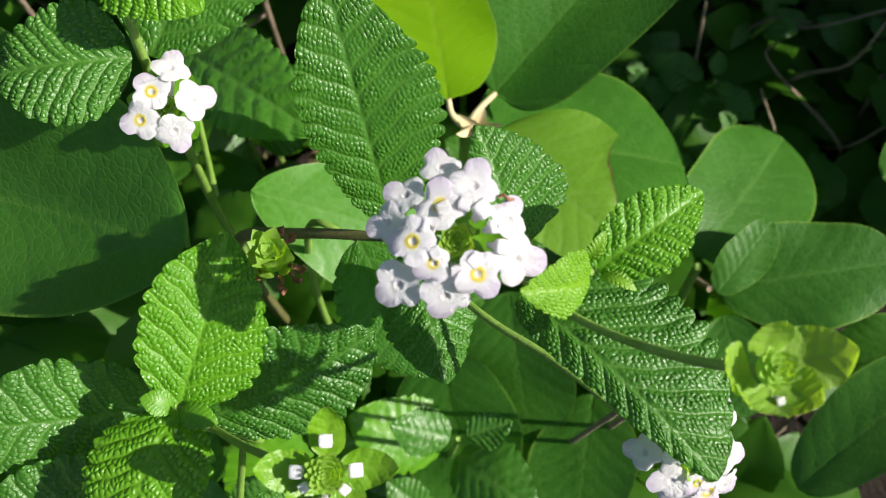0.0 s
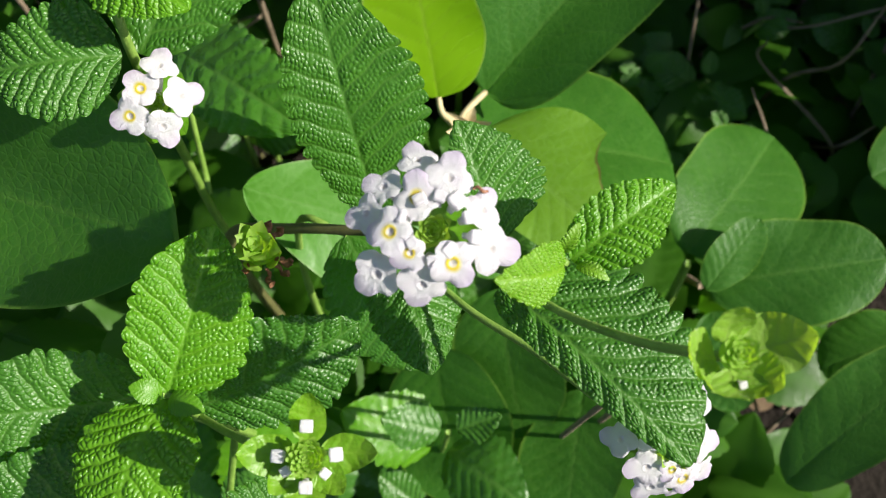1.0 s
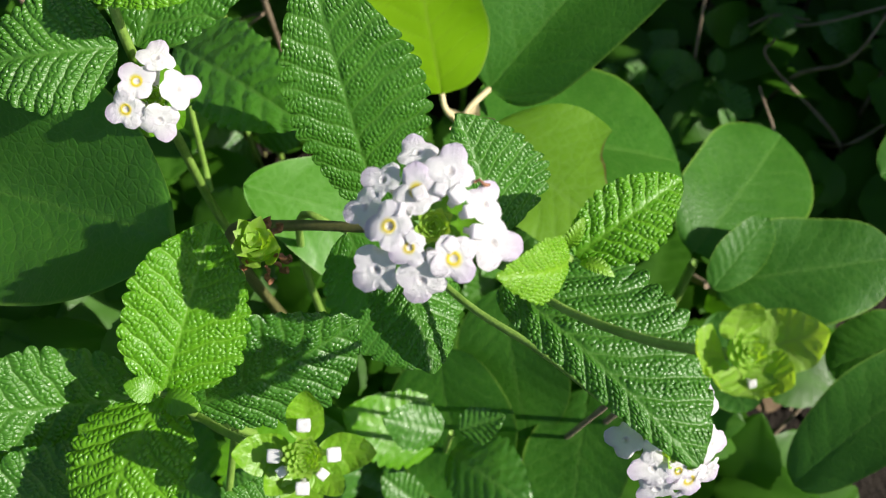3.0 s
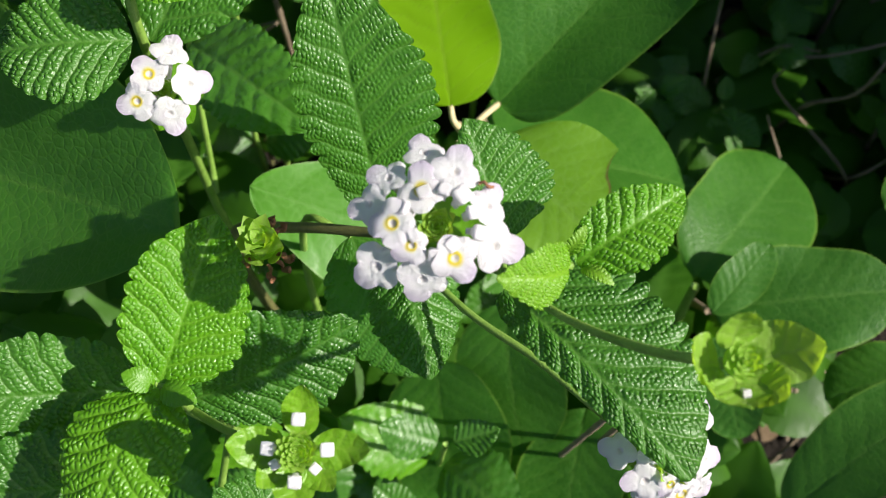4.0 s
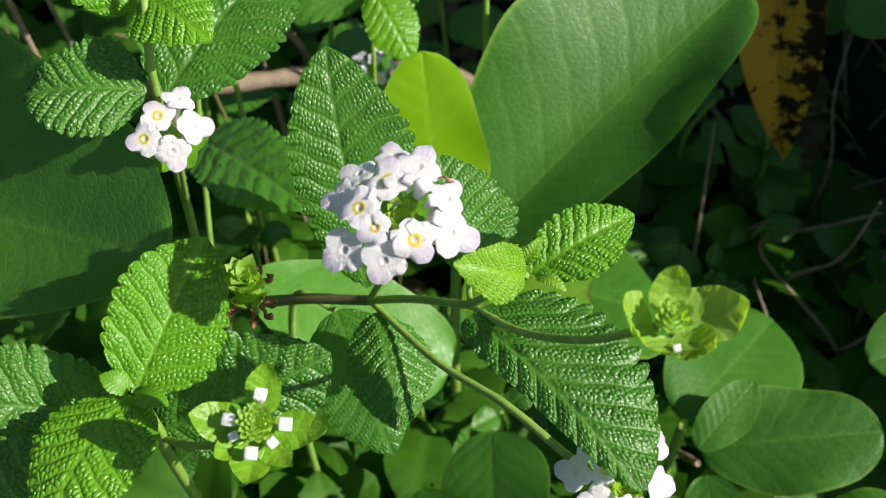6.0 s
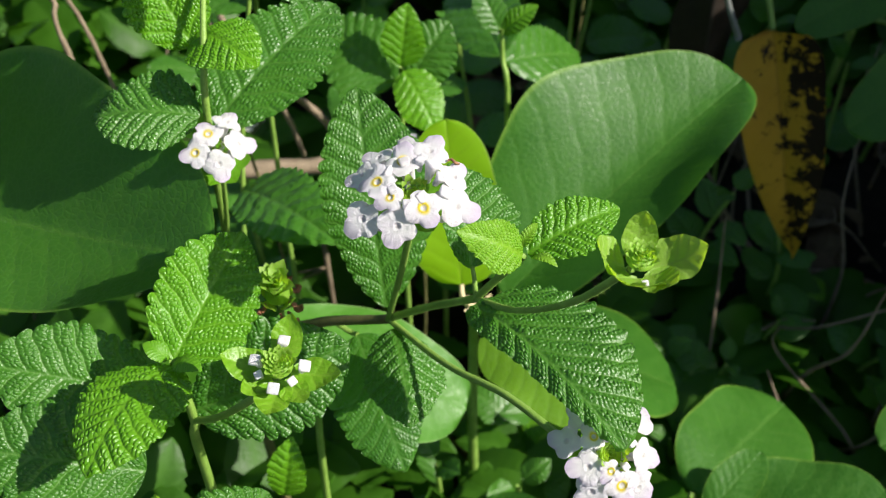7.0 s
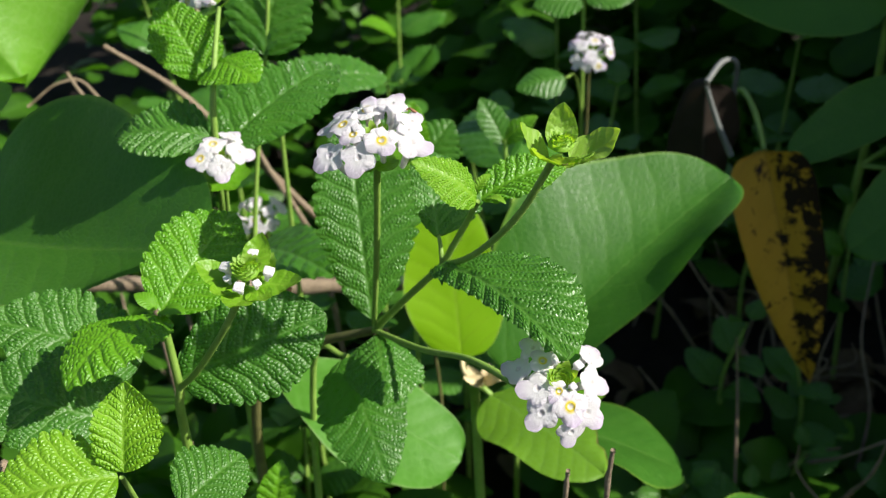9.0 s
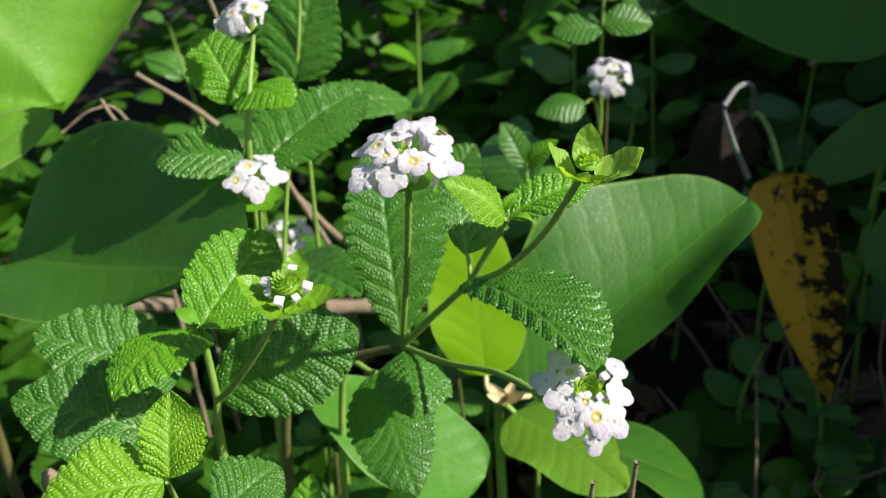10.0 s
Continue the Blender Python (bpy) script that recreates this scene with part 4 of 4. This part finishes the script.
stem(wither, [(0.0945, 0.2880, 0.2630), (0.101, 0.2860, 0.246), (0.1090, 0.2860, 0.2290)], 0.0010, 0.0017, name="rolled_edge", mat=M_GREY)


# ---- lantana farther back ----
def small_lantana(place, height, seed, pairs=3, size=0.03, lean=(0, 0), label="small lantana shoot with crinkled leaves in shade", young=0.08):
    rng = random.Random(seed)
    place = Vector(place)
    t = thing("lantana_shrub", place, label, "plant", "lantana shrubs")
    top = place + Vector((lean[0], lean[1], height))
    mid = place.lerp(top, 0.5) + Vector((rng.uniform(-0.01, 0.01), rng.uniform(-0.01, 0.01), 0))
    stem(t, [place - Vector((0, 0, 0.012)), mid, top], 0.0019, 0.0010, name="stem", sides=7)
    for k in range(pairs):
        f = 1.0 - k * 0.75 / max(pairs, 1)
        p = mid.lerp(top, (f - 0.5) * 2) if f > 0.5 else place.lerp(mid, f * 2)
        ang = rng.uniform(0, 3.14) + k * 1.57
        for side in (0, math.pi):
            a = ang + side + rng.uniform(-0.3, 0.3)
            L = size * (0.55 if k == 0 else 1.0) * rng.uniform(0.8, 1.2)
            up = rng.uniform(0.0, 0.5) + (0.3 if k == 0 else 0)
            d = Vector((math.cos(a), math.sin(a), up)).normalized()
            n = Vector((-0.3 * math.cos(a), -0.3 * math.sin(a) - 0.25, 1.0))
            lantana_leaf(t, p + d * 0.003, p + d * (0.003 + L), n, L * 0.36, None, M_YOUNG if rng.random() < young else M_LEAF, False, fold=rng.uniform(-14, 12), arch=rng.uniform(0.0, 0.14), nu=64 if size < 0.025 else 40, nv=32 if size < 0.025 else 18, tooth=0.2, cell=0.0024, bump=0.0011, wave=0.06, teeth=11)
    return t, top


# shoots that can be told apart
g1 = thing("lantana_shrub", (0.011, 0.245, 0.0), "lantana shoot with dark green leaves behind the broad leaf", "plant", "lantana shrubs")
stem(g1, [(0.011, 0.245, -0.01), (0.012, 0.240, 0.12), (0.0105, 0.239, 0.221), (0.0073, 0.245, 0.2386), (0.006, 0.248, 0.252)], 0.0017, 0.0009, name="stem", sides=8)
lantana_leaf(g1, (0.0065, 0.2480, 0.2386), (-0.0169, 0.3100, 0.2360), (-0.1, -0.6, 0.8), 0.0160, fine=False, fold=5, arch=0.05)
lantana_leaf(g1, (0.0085, 0.2450, 0.2380), (0.0400, 0.2830, 0.2150), (0.1, -0.5, 0.85), 0.0140, fine=False, fold=5, arch=0.06)
lantana_leaf(g1, (0.0060, 0.2480, 0.2500), (-0.0060, 0.2560, 0.2680), (0.3, -0.8, 0.5), 0.0066, None, None, False, fold=8, arch=0.08)
lantana_leaf(g1, (0.0060, 0.2480, 0.2500), (0.0200, 0.2520, 0.2620), (-0.2, -0.7, 0.7), 0.0050, None, M_YOUNG, False, fold=8, arch=0.08)
g2 = thing("lantana_shrub", (-0.028, 0.205, 0.0), "lantana shoot with bright young leaves", "plant", "lantana shrubs")
stem(g2, [(-0.028, 0.205, -0.01), (-0.030, 0.203, 0.15), (-0.0280, 0.2030, 0.264)], 0.0016, 0.0009, name="stem", sides=8)
lantana_leaf(g2, (-0.0285, 0.2030, 0.2640), (-0.0265, 0.2120, 0.2860), (0.1, -0.9, 0.3), 0.0080, None, M_YOUNG, False, fold=8, arch=0.05)
lantana_leaf(g2, (-0.0270, 0.2020, 0.2630), (-0.0120, 0.1850, 0.2480), (0.2, -0.6, 0.8), 0.0090, None, M_YOUNG, False, fold=-8, arch=0.1)
lantana_leaf(g2, (-0.0300, 0.2040, 0.2560), (-0.0600, 0.2180, 0.2700), (0.1, -0.7, 0.7), 0.0160, None, None, False, fold=5, arch=0.06)
lantana_leaf(g2, (-0.0260, 0.2040, 0.2560), (-0.0120, 0.2200, 0.2740), (-0.2, -0.8, 0.5), 0.0120, None, None, False, fold=5, arch=0.06)
g4 = thing("lantana_shrub", (-0.085, 0.205, 0.0), "lantana shoot with a long pale leaf", "plant", "lantana shrubs")
stem(g4, [(-0.085, 0.205, -0.01), (-0.083, 0.200, 0.16), (-0.0780, 0.1970, 0.299)], 0.0016, 0.0009, name="stem", sides=8)
lantana_leaf(g4, (-0.0780, 0.1970, 0.2985), (-0.0425, 0.2360, 0.2850), (0.05, -0.5, 0.85), 0.0115, None, None, False, fold=4, arch=0.06, label="pale grey green leaf")
lantana_leaf(g4, (-0.0790, 0.1970, 0.2900), (-0.1150, 0.2200, 0.2950), (0.05, -0.5, 0.85), 0.0125, None, None, False, fold=4, arch=0.06)

g5 = thing("lantana_shrub", (0.034, 0.350, 0.0), "lantana shoot with a sunlit toothed leaf beside the far flower", "plant", "lantana shrubs")
stem(g5, [(0.034, 0.350, -0.01), (0.036, 0.346, 0.15), (0.0350, 0.3370, 0.2860), (0.0365, 0.3400, 0.3000)], 0.0015, 0.0008, name="stem", sides=8)
lantana_leaf(g5, (0.0345, 0.3365, 0.2850), (0.0100, 0.3300, 0.2840), (0.35, -0.45, 0.82), 0.0100, fine=False, fold=6, arch=0.08)
lantana_leaf(g5, (0.0355, 0.3365, 0.2870), (0.0600, 0.3420, 0.2860), (0.0, -0.6, 0.8), 0.0095, fine=False, fold=6, arch=0.08)
lantana_leaf(g5, (0.0365, 0.3400, 0.2990), (0.0300, 0.3400, 0.3180), (0.2, -0.8, 0.5), 0.0075, fine=False, fold=10, arch=0.05)
lantana_leaf(g5, (0.0365, 0.3400, 0.2990), (0.0470, 0.3390, 0.3140), (-0.1, -0.8, 0.5), 0.0065, None, M_YOUNG, False, fold=10, arch=0.05)
lantana_leaf(g5, (0.0300, 0.2860, 0.2655), (0.0075, 0.2780, 0.2625), (-0.25, -0.55, 0.78), 0.0085, fine=False, fold=-16, arch=0.10)
stem(g5, [(0.0355, 0.3440, 0.2200), (0.0335, 0.3100, 0.2560), (0.0300, 0.2860, 0.2655)], 0.0007, 0.0005, name="petiole")

NEAR = [(0.107, 0.192, 0.050), (0.134, 0.228, 0.070), (0.158, 0.300, 0.110), (0.132, 0.306, 0.120), (0.146, 0.206, 0.060), (0.165, 0.262, 0.070), (0.092, 0.228, 0.060)]
for i, (x, y, h) in enumerate(NEAR):
    small_lantana((x + 0.004, y + 0.006, -0.005), h, 300 + i, 3, 0.024, (-0.004, -0.006), "little lantana shoot in the shade of the broad leaf")

BEHIND = [(-0.100, 0.250, 0.20, 3, 0.034), (-0.060, 0.290, 0.21, 4, 0.034), (-0.010, 0.330, 0.20, 4, 0.034), (-0.035, 0.400, 0.19, 4, 0.036), (0.035, 0.420, 0.20, 4, 0.036),
          (0.090, 0.440, 0.17, 4, 0.036), (0.150, 0.420, 0.14, 3, 0.034), (0.210, 0.400, 0.14, 3, 0.034), (-0.090, 0.460, 0.18, 4, 0.036), (0.190, 0.330, 0.05, 3, 0.026),
          (0.210, 0.260, 0.06, 3, 0.026), (0.090, 0.250, 0.06, 3, 0.026), (-0.020, 0.270, 0.12, 3, 0.030), (-0.070, 0.180, 0.12, 3, 0.030), (0.050, 0.320, 0.14, 3, 0.030),
          (0.020, 0.190, 0.08, 3, 0.028)]
UNDER = [(-0.020, 0.130, 0.10, 3, 0.030), (-0.048, 0.026, 0.225, 3, 0.034), (-0.085, 0.035, 0.215, 3, 0.036), (-0.012, 0.052, 0.19, 3, 0.034), (0.030, 0.140, 0.10, 3, 0.030),
          (-0.078, -0.012, 0.24, 3, 0.034), (-0.090, 0.060, 0.16, 3, 0.032), (-0.110, 0.010, 0.18, 3, 0.032), (-0.060, -0.010, 0.18, 3, 0.030), (-0.020, 0.030, 0.14, 3, 0.030)]
# Shoots from x = 0.3 on stand unseen, added to shade the background.
BACK = [(0.170, 0.520, 0.20, 4, 0.038), (0.080, 0.560, 0.22, 4, 0.038), (-0.010, 0.540, 0.22, 4, 0.038), (-0.120, 0.560, 0.22, 4, 0.038), (0.260, 0.480, 0.18, 4, 0.036),
          (0.320, 0.400, 0.30, 4, 0.038), (0.360, 0.520, 0.34, 5, 0.040), (0.300, 0.300, 0.24, 4, 0.036), (0.380, 0.330, 0.34, 5, 0.040), (0.440, 0.440, 0.40, 5, 0.042),
          (-0.200, 0.400, 0.22, 4, 0.036), (-0.260, 0.480, 0.24, 4, 0.036)]
for i, (x, y, h, n, s) in enumerate(BEHIND + UNDER + BACK):
    rr = random.Random(100 + i)
    small_lantana((x, y, -0.005), h, 200 + i, n, s, (rr.uniform(-0.02, 0.02), rr.uniform(-0.02, 0.02)))


def far_flower(center, axis, below, seed, label, size=7.0):
    t = thing("lantana_shrub", below, label, "plant", "lantana shrubs")
    c = Vector(center)
    stem(t, [Vector(below) - Vector((0, 0, 0.012)), Vector(below).lerp(c, 0.55) + Vector((0.006, 0.004, 0)), c - Vector(axis).normalized() * 0.009], 0.0010, 0.0007, M_STEMB, name="peduncle", sides=7)
    flower_head(t, center, axis, ring_florets(seed, 3, 8, 4.4, 9.4, size), core=(0.003, 0.003, 18, 0.0024), sink=0.005, label="", seed=seed, radius=0.012)
    return t


far_flower((0.0405, 0.3020, 0.2750), (0.05, -0.62, 0.78), (0.020, 0.330, 0.0), 61, "far white lantana flower head above shaded leaves", 8.4)
far_flower((-0.1000, 0.2080, 0.2320), (0.05, -0.5, 0.85), (-0.100, 0.220, 0.0), 62, "white lantana flower head half hidden by leaves")
far_flower((-0.0330, 0.2200, 0.2050), (0.05, -0.4, 0.9), (-0.030, 0.230, 0.0), 63, "white lantana flower head low among leaves", 6.5)


# ---- the large leaf overhead at the back, and one beside it ----
backb = thing("broadleaf_shrub", (0.200, 0.440, 0.0), "broad-leaved shrub with dark drooping leaves at the back", "plant", "broad-leaved shrubs")
stem(backb, [(0.200, 0.440, -0.01), (0.205, 0.430, 0.15), (0.195, 0.400, 0.260)], 0.003, 0.002, name="stem")
broad_leaf(backb, (0.1950, 0.4000, 0.2600), (0.0650, 0.4300, 0.2980), (-0.10, -0.75, 0.6), 0.0320, fold=-8, arch=0.05)
broad_leaf(backb, (0.2150, 0.3600, 0.2400), (0.1413, 0.3201, 0.2120), (0.10, -0.65, 0.7), 0.0150, fold=5, arch=0.04)
broad_leaf(backb, (0.2300, 0.3300, 0.2100), (0.1750, 0.3000, 0.1700), (0.10, -0.70, 0.7), 0.0200, fold=5, arch=0.04)
stem(backb, [(0.205, 0.430, 0.15), (0.225, 0.38, 0.21), (0.2150, 0.3600, 0.2400)], 0.0015, 0.0011, name="petiole")
stem(backb, [(0.205, 0.430, 0.15), (0.240, 0.35, 0.19), (0.2300, 0.3300, 0.2100)], 0.0015, 0.0011, name="petiole")


# ---- twigs and litter ----
def twig(pts, r0, r1, label="dry grey brown twig among the leaves"):
    o, me = tube_mesh("twig", pts, r0, r1, M_TWIG, 8, 6, 0.3, len(bpy.data.objects))
    ob = new("twig", me)
    ob.matrix_basis = Matrix.Translation(o)
    return tagged(ob, label, "twig", "dry twigs")


twig([(-0.181, 0.2526, 0.289), (-0.155, 0.258, 0.268), (-0.1340, 0.2570, 0.248), (-0.10, 0.262, 0.205), (-0.07, 0.270, 0.15), (-0.05, 0.275, -0.01)], 0.0011, 0.0018, "bare dry twig slanting behind the leaves")
twig([(-0.150, 0.275, 0.330), (-0.128, 0.262, 0.270), (-0.115, 0.258, 0.232), (-0.09, 0.26, 0.16), (-0.085, 0.262, -0.01)], 0.0009, 0.0016)
twig([(-0.1800, 0.2165, 0.2915), (-0.1739, 0.2144, 0.2821), (-0.1656, 0.2141, 0.2739), (-0.1646, 0.2089, 0.2656), (-0.160, 0.205, 0.22), (-0.155, 0.20, -0.01)], 0.0007, 0.0013, "knotty dry twig rising behind the large leaf")
twig([(-0.2100, 0.2255, 0.2698), (-0.1950, 0.2330, 0.2790), (-0.1830, 0.2380, 0.2720), (-0.165, 0.235, 0.22), (-0.15, 0.23, -0.01)], 0.0006, 0.0012)
twig([(-0.200, 0.200, 0.190), (-0.105, 0.239, 0.168), (-0.050, 0.260, 0.160), (0.000, 0.270, 0.150), (0.03, 0.272, 0.10), (0.04, 0.275, -0.01)], 0.0040, 0.0036, "thick dry twig lying across behind the leaves")
twig([(0.120, 0.345, 0.09), (0.150, 0.335, 0.055), (0.175, 0.329, 0.022), (0.19, 0.325, -0.012)], 0.0014, 0.0020)
twig([(0.175, 0.329, 0.024), (0.21, 0.335, 0.028), (0.25, 0.34, 0.01), (0.27, 0.34, -0.012)], 0.0014, 0.0012)
twig([(0.175, 0.329, 0.024), (0.140, 0.29, 0.012), (0.10, 0.27, 0.005), (0.08, 0.26, -0.015)], 0.0013, 0.0012)
twig([(0.0600, 0.0440, 0.2680), (0.0596, 0.0445, 0.262), (0.0592, 0.046, 0.24), (0.061, 0.050, 0.12), (0.06, 0.055, -0.01)], 0.0007, 0.0011, "broken upright dry stub")
twig([(0.0488, 0.0390, 0.2640), (0.0484, 0.040, 0.257), (0.0478, 0.041, 0.23), (0.047, 0.045, 0.12), (0.046, 0.05, -0.01)], 0.0006, 0.0010, "broken upright dry stub")
twig([(-0.0760, 0.0010, 0.2890), (-0.0785, -0.0020, 0.2890), (-0.0800, -0.0045, 0.2860), (-0.0790, -0.004, 0.22), (-0.080, 0.0, -0.012)], 0.0016, 0.0009, "broken dry stub with a curled tip")
rt = random.Random(9)
for k in range(26):
    x, y = rt.uniform(0.02, 0.30), rt.uniform(0.02, 0.50)
    a, L = rt.uniform(0, 3.14), rt.uniform(0.05, 0.12)
    z = rt.uniform(0.004, 0.02)
    d = Vector((math.cos(a), math.sin(a), 0)) * L
    p = Vector((x, y, z))
    twig([p - d * 0.5 - Vector((0, 0, z * 0.8 + 0.012)), p + Vector((0.006, 0.004, 0.006)), p + d * 0.5 - Vector((0, 0, z * 0.8 + 0.012))], rt.uniform(0.0008, 0.0018), 0.0008, "dry twig lying on the soil")


for pts in (((0.118, 0.150, -0.014), (0.1180, 0.1420, 0.030), (0.1120, 0.1300, 0.062), (0.1180, 0.1180, 0.080)),
            ((0.205, 0.105, -0.014), (0.1880, 0.0980, 0.030), (0.1720, 0.0900, 0.050), (0.1560, 0.0860, 0.072)),
            ((0.196, 0.060, -0.014), (0.1860, 0.0680, 0.028), (0.1780, 0.0800, 0.050), (0.1740, 0.0960, 0.066)),
            ((0.150, 0.020, -0.014), (0.1600, 0.0320, 0.020), (0.1740, 0.0480, 0.036), (0.1900, 0.0580, 0.040)),
            ((0.120, 0.046, -0.014), (0.1300, 0.0390, 0.018), (0.1420, 0.0340, 0.030), (0.1560, 0.0280, 0.024)),
            ((0.110, 0.020, -0.014), (0.0950, 0.0260, 0.020), (0.0800, 0.0280, 0.030), (0.0660, 0.0240, 0.026))):
    twig(pts, 0.0026, 0.0014, "bare dry twig in sunlight near the soil")
rt = random.Random(31)
for k in range(34):
    x, y = rt.uniform(0.10, 0.27), rt.uniform(0.17, 0.46)
    if k >= 24:
        x, y = rt.uniform(-0.28, -0.09), rt.uniform(0.22, 0.40)
    h, a, L = rt.uniform(0.05, 0.17), rt.uniform(0, 6.28), rt.uniform(0.03, 0.11)
    p = Vector((x, y, -0.015))
    q = p + Vector((L * math.cos(a), L * math.sin(a), h))
    m1 = p.lerp(q, 0.35) + Vector((rt.uniform(-0.012, 0.012), rt.uniform(-0.012, 0.012), 0.01))
    m2 = p.lerp(q, 0.7) + Vector((rt.uniform(-0.012, 0.012), rt.uniform(-0.012, 0.012), 0.006))
    twig([p, m1, m2, q], rt.uniform(0.0010, 0.0016), 0.0005, "thin bare twig rising from the soil")


def litter():
    rng = np.random.RandomState(5)
    Vs, Fs, ve = [], [], []
    off = 0
    P, F, A = blade(0.03, 0.009, 0.009, "ovate", 12, 0.12, 3, 10, 8, 0, bump=0.0, veins=5, wave=0.15)
    for k in range(700):
        s = rng.uniform(0.5, 1.3)
        m = Matrix.Translation((rng.uniform(-0.35, 0.5), rng.uniform(-0.2, 0.9), rng.uniform(-0.012, 0.006))) @ Euler((rng.uniform(-0.5, 0.5), rng.uniform(-0.5, 0.5), rng.uniform(0, 6.28))).to_matrix().to_4x4()
        R = np.array(m.to_3x3()) * s
        Vs.append(P @ R.T + np.array(m.translation))
        Fs.append(F + off)
        ve.append(A["vein"].ravel())
        off += len(P)
    return mesh_from("leaf_litter", np.concatenate(Vs), np.concatenate(Fs), M_LITTER, {"vein": np.concatenate(ve)})


tagged(new("leaf_litter", litter()), "dry brown fallen leaves scattered over the soil", "leaf litter", kind="stuff")


def undergrowth(name, spots, seed, size, label):
    """Dense leaves that nobody could count, in the shade behind and beside the shrubs."""
    rng = np.random.RandomState(seed)
    Vs, Fs, ve = [], [], []
    off = 0
    kinds = [blade(0.034, 0.0115, 0.0115, "ovate", 5, 0.08, 60 + i, 20, 6, 9, 0.22, bump=0.0, veins=6) for i in range(3)]
    for (cx, cy, cz, rx, ry, rz, count) in spots:
        for k in range(count):
            q = rng.normal(size=3)
            q = q / np.linalg.norm(q) * rng.rand() ** 0.4
            p = (cx + rx * q[0], cy + ry * q[1], max(cz + rz * q[2], 0.01))
            m = Euler((rng.uniform(-0.3, 0.9), rng.uniform(-0.6, 0.6), rng.uniform(0, 6.28))).to_matrix()
            P, F, A = kinds[k % 3]
            R = np.array(m) * size * rng.uniform(0.7, 1.3)
            Vs.append(P @ R.T + np.array(p))
            Fs.append(F + off)
            ve.append(A["vein"].ravel())
            off += len(P)
    me = mesh_from(name, np.concatenate(Vs), np.concatenate(Fs), M_SHADED_LEAF, {"vein": np.concatenate(ve)})
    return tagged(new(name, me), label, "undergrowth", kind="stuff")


# Unseen leaf clumps off to the right, added to keep sun off the background.
SHADE_CLUMPS = [(0.40, 0.36, 0.26, 0.085, 0.17, 0.25, 1250), (0.44, 0.75, 0.28, 0.13, 0.30, 0.28, 1800), (0.42, 0.30, 0.18, 0.05, 0.05, 0.16, 190), (0.45, 0.42, 0.385, 0.045, 0.045, 0.05, 28),
         (0.42, 0.44, 0.38, 0.09, 0.18, 0.15, 750), (0.33, 0.20, 0.05, 0.09, 0.07, 0.08, 420)]
COVER = [(0.0, 0.05, 0.05, 0.18, 0.13, 0.045, 330), (-0.14, 0.07, 0.09, 0.07, 0.11, 0.08, 170), (-0.19, 0.22, 0.05, 0.08, 0.11, 0.05, 120), (0.15, 0.64, 0.04, 0.28, 0.12, 0.06, 1000), (0.30, 0.82, 0.08, 0.30, 0.20, 0.10, 800),
         (0.0, 0.85, 0.14, 0.55, 0.25, 0.18, 1500), (0.62, 0.60, 0.26, 0.20, 0.40, 0.30, 900), (-0.58, 0.50, 0.14, 0.22, 0.5, 0.18, 420), (0.1, 1.3, 0.25, 0.9, 0.25, 0.28, 900),
         (-0.34, 0.46, 0.03, 0.24, 0.26, 0.05, 420), (-0.16, 0.30, 0.03, 0.16, 0.10, 0.04, 140), (0.13, 0.22, 0.02, 0.14, 0.12, 0.03, 160)]
undergrowth("undergrowth", SHADE_CLUMPS + COVER, 8, 1.2, "dense shrub leaves in green darkened for shade, some clumps unseen to block sun")

ring = []
rr = random.Random(77)
for k in range(100):
    a, d = rr.uniform(0, 6.283), rr.uniform(1.35, 4.2)
    if abs(math.atan2(math.sin(a + 1.57), math.cos(a + 1.57))) < 0.45 and d < 2.2:
        continue
    s = rr.uniform(0.28, 0.5)
    ring.append((d * math.cos(a), 0.4 + d * math.sin(a), 0.12, s, s, 0.16, 70))
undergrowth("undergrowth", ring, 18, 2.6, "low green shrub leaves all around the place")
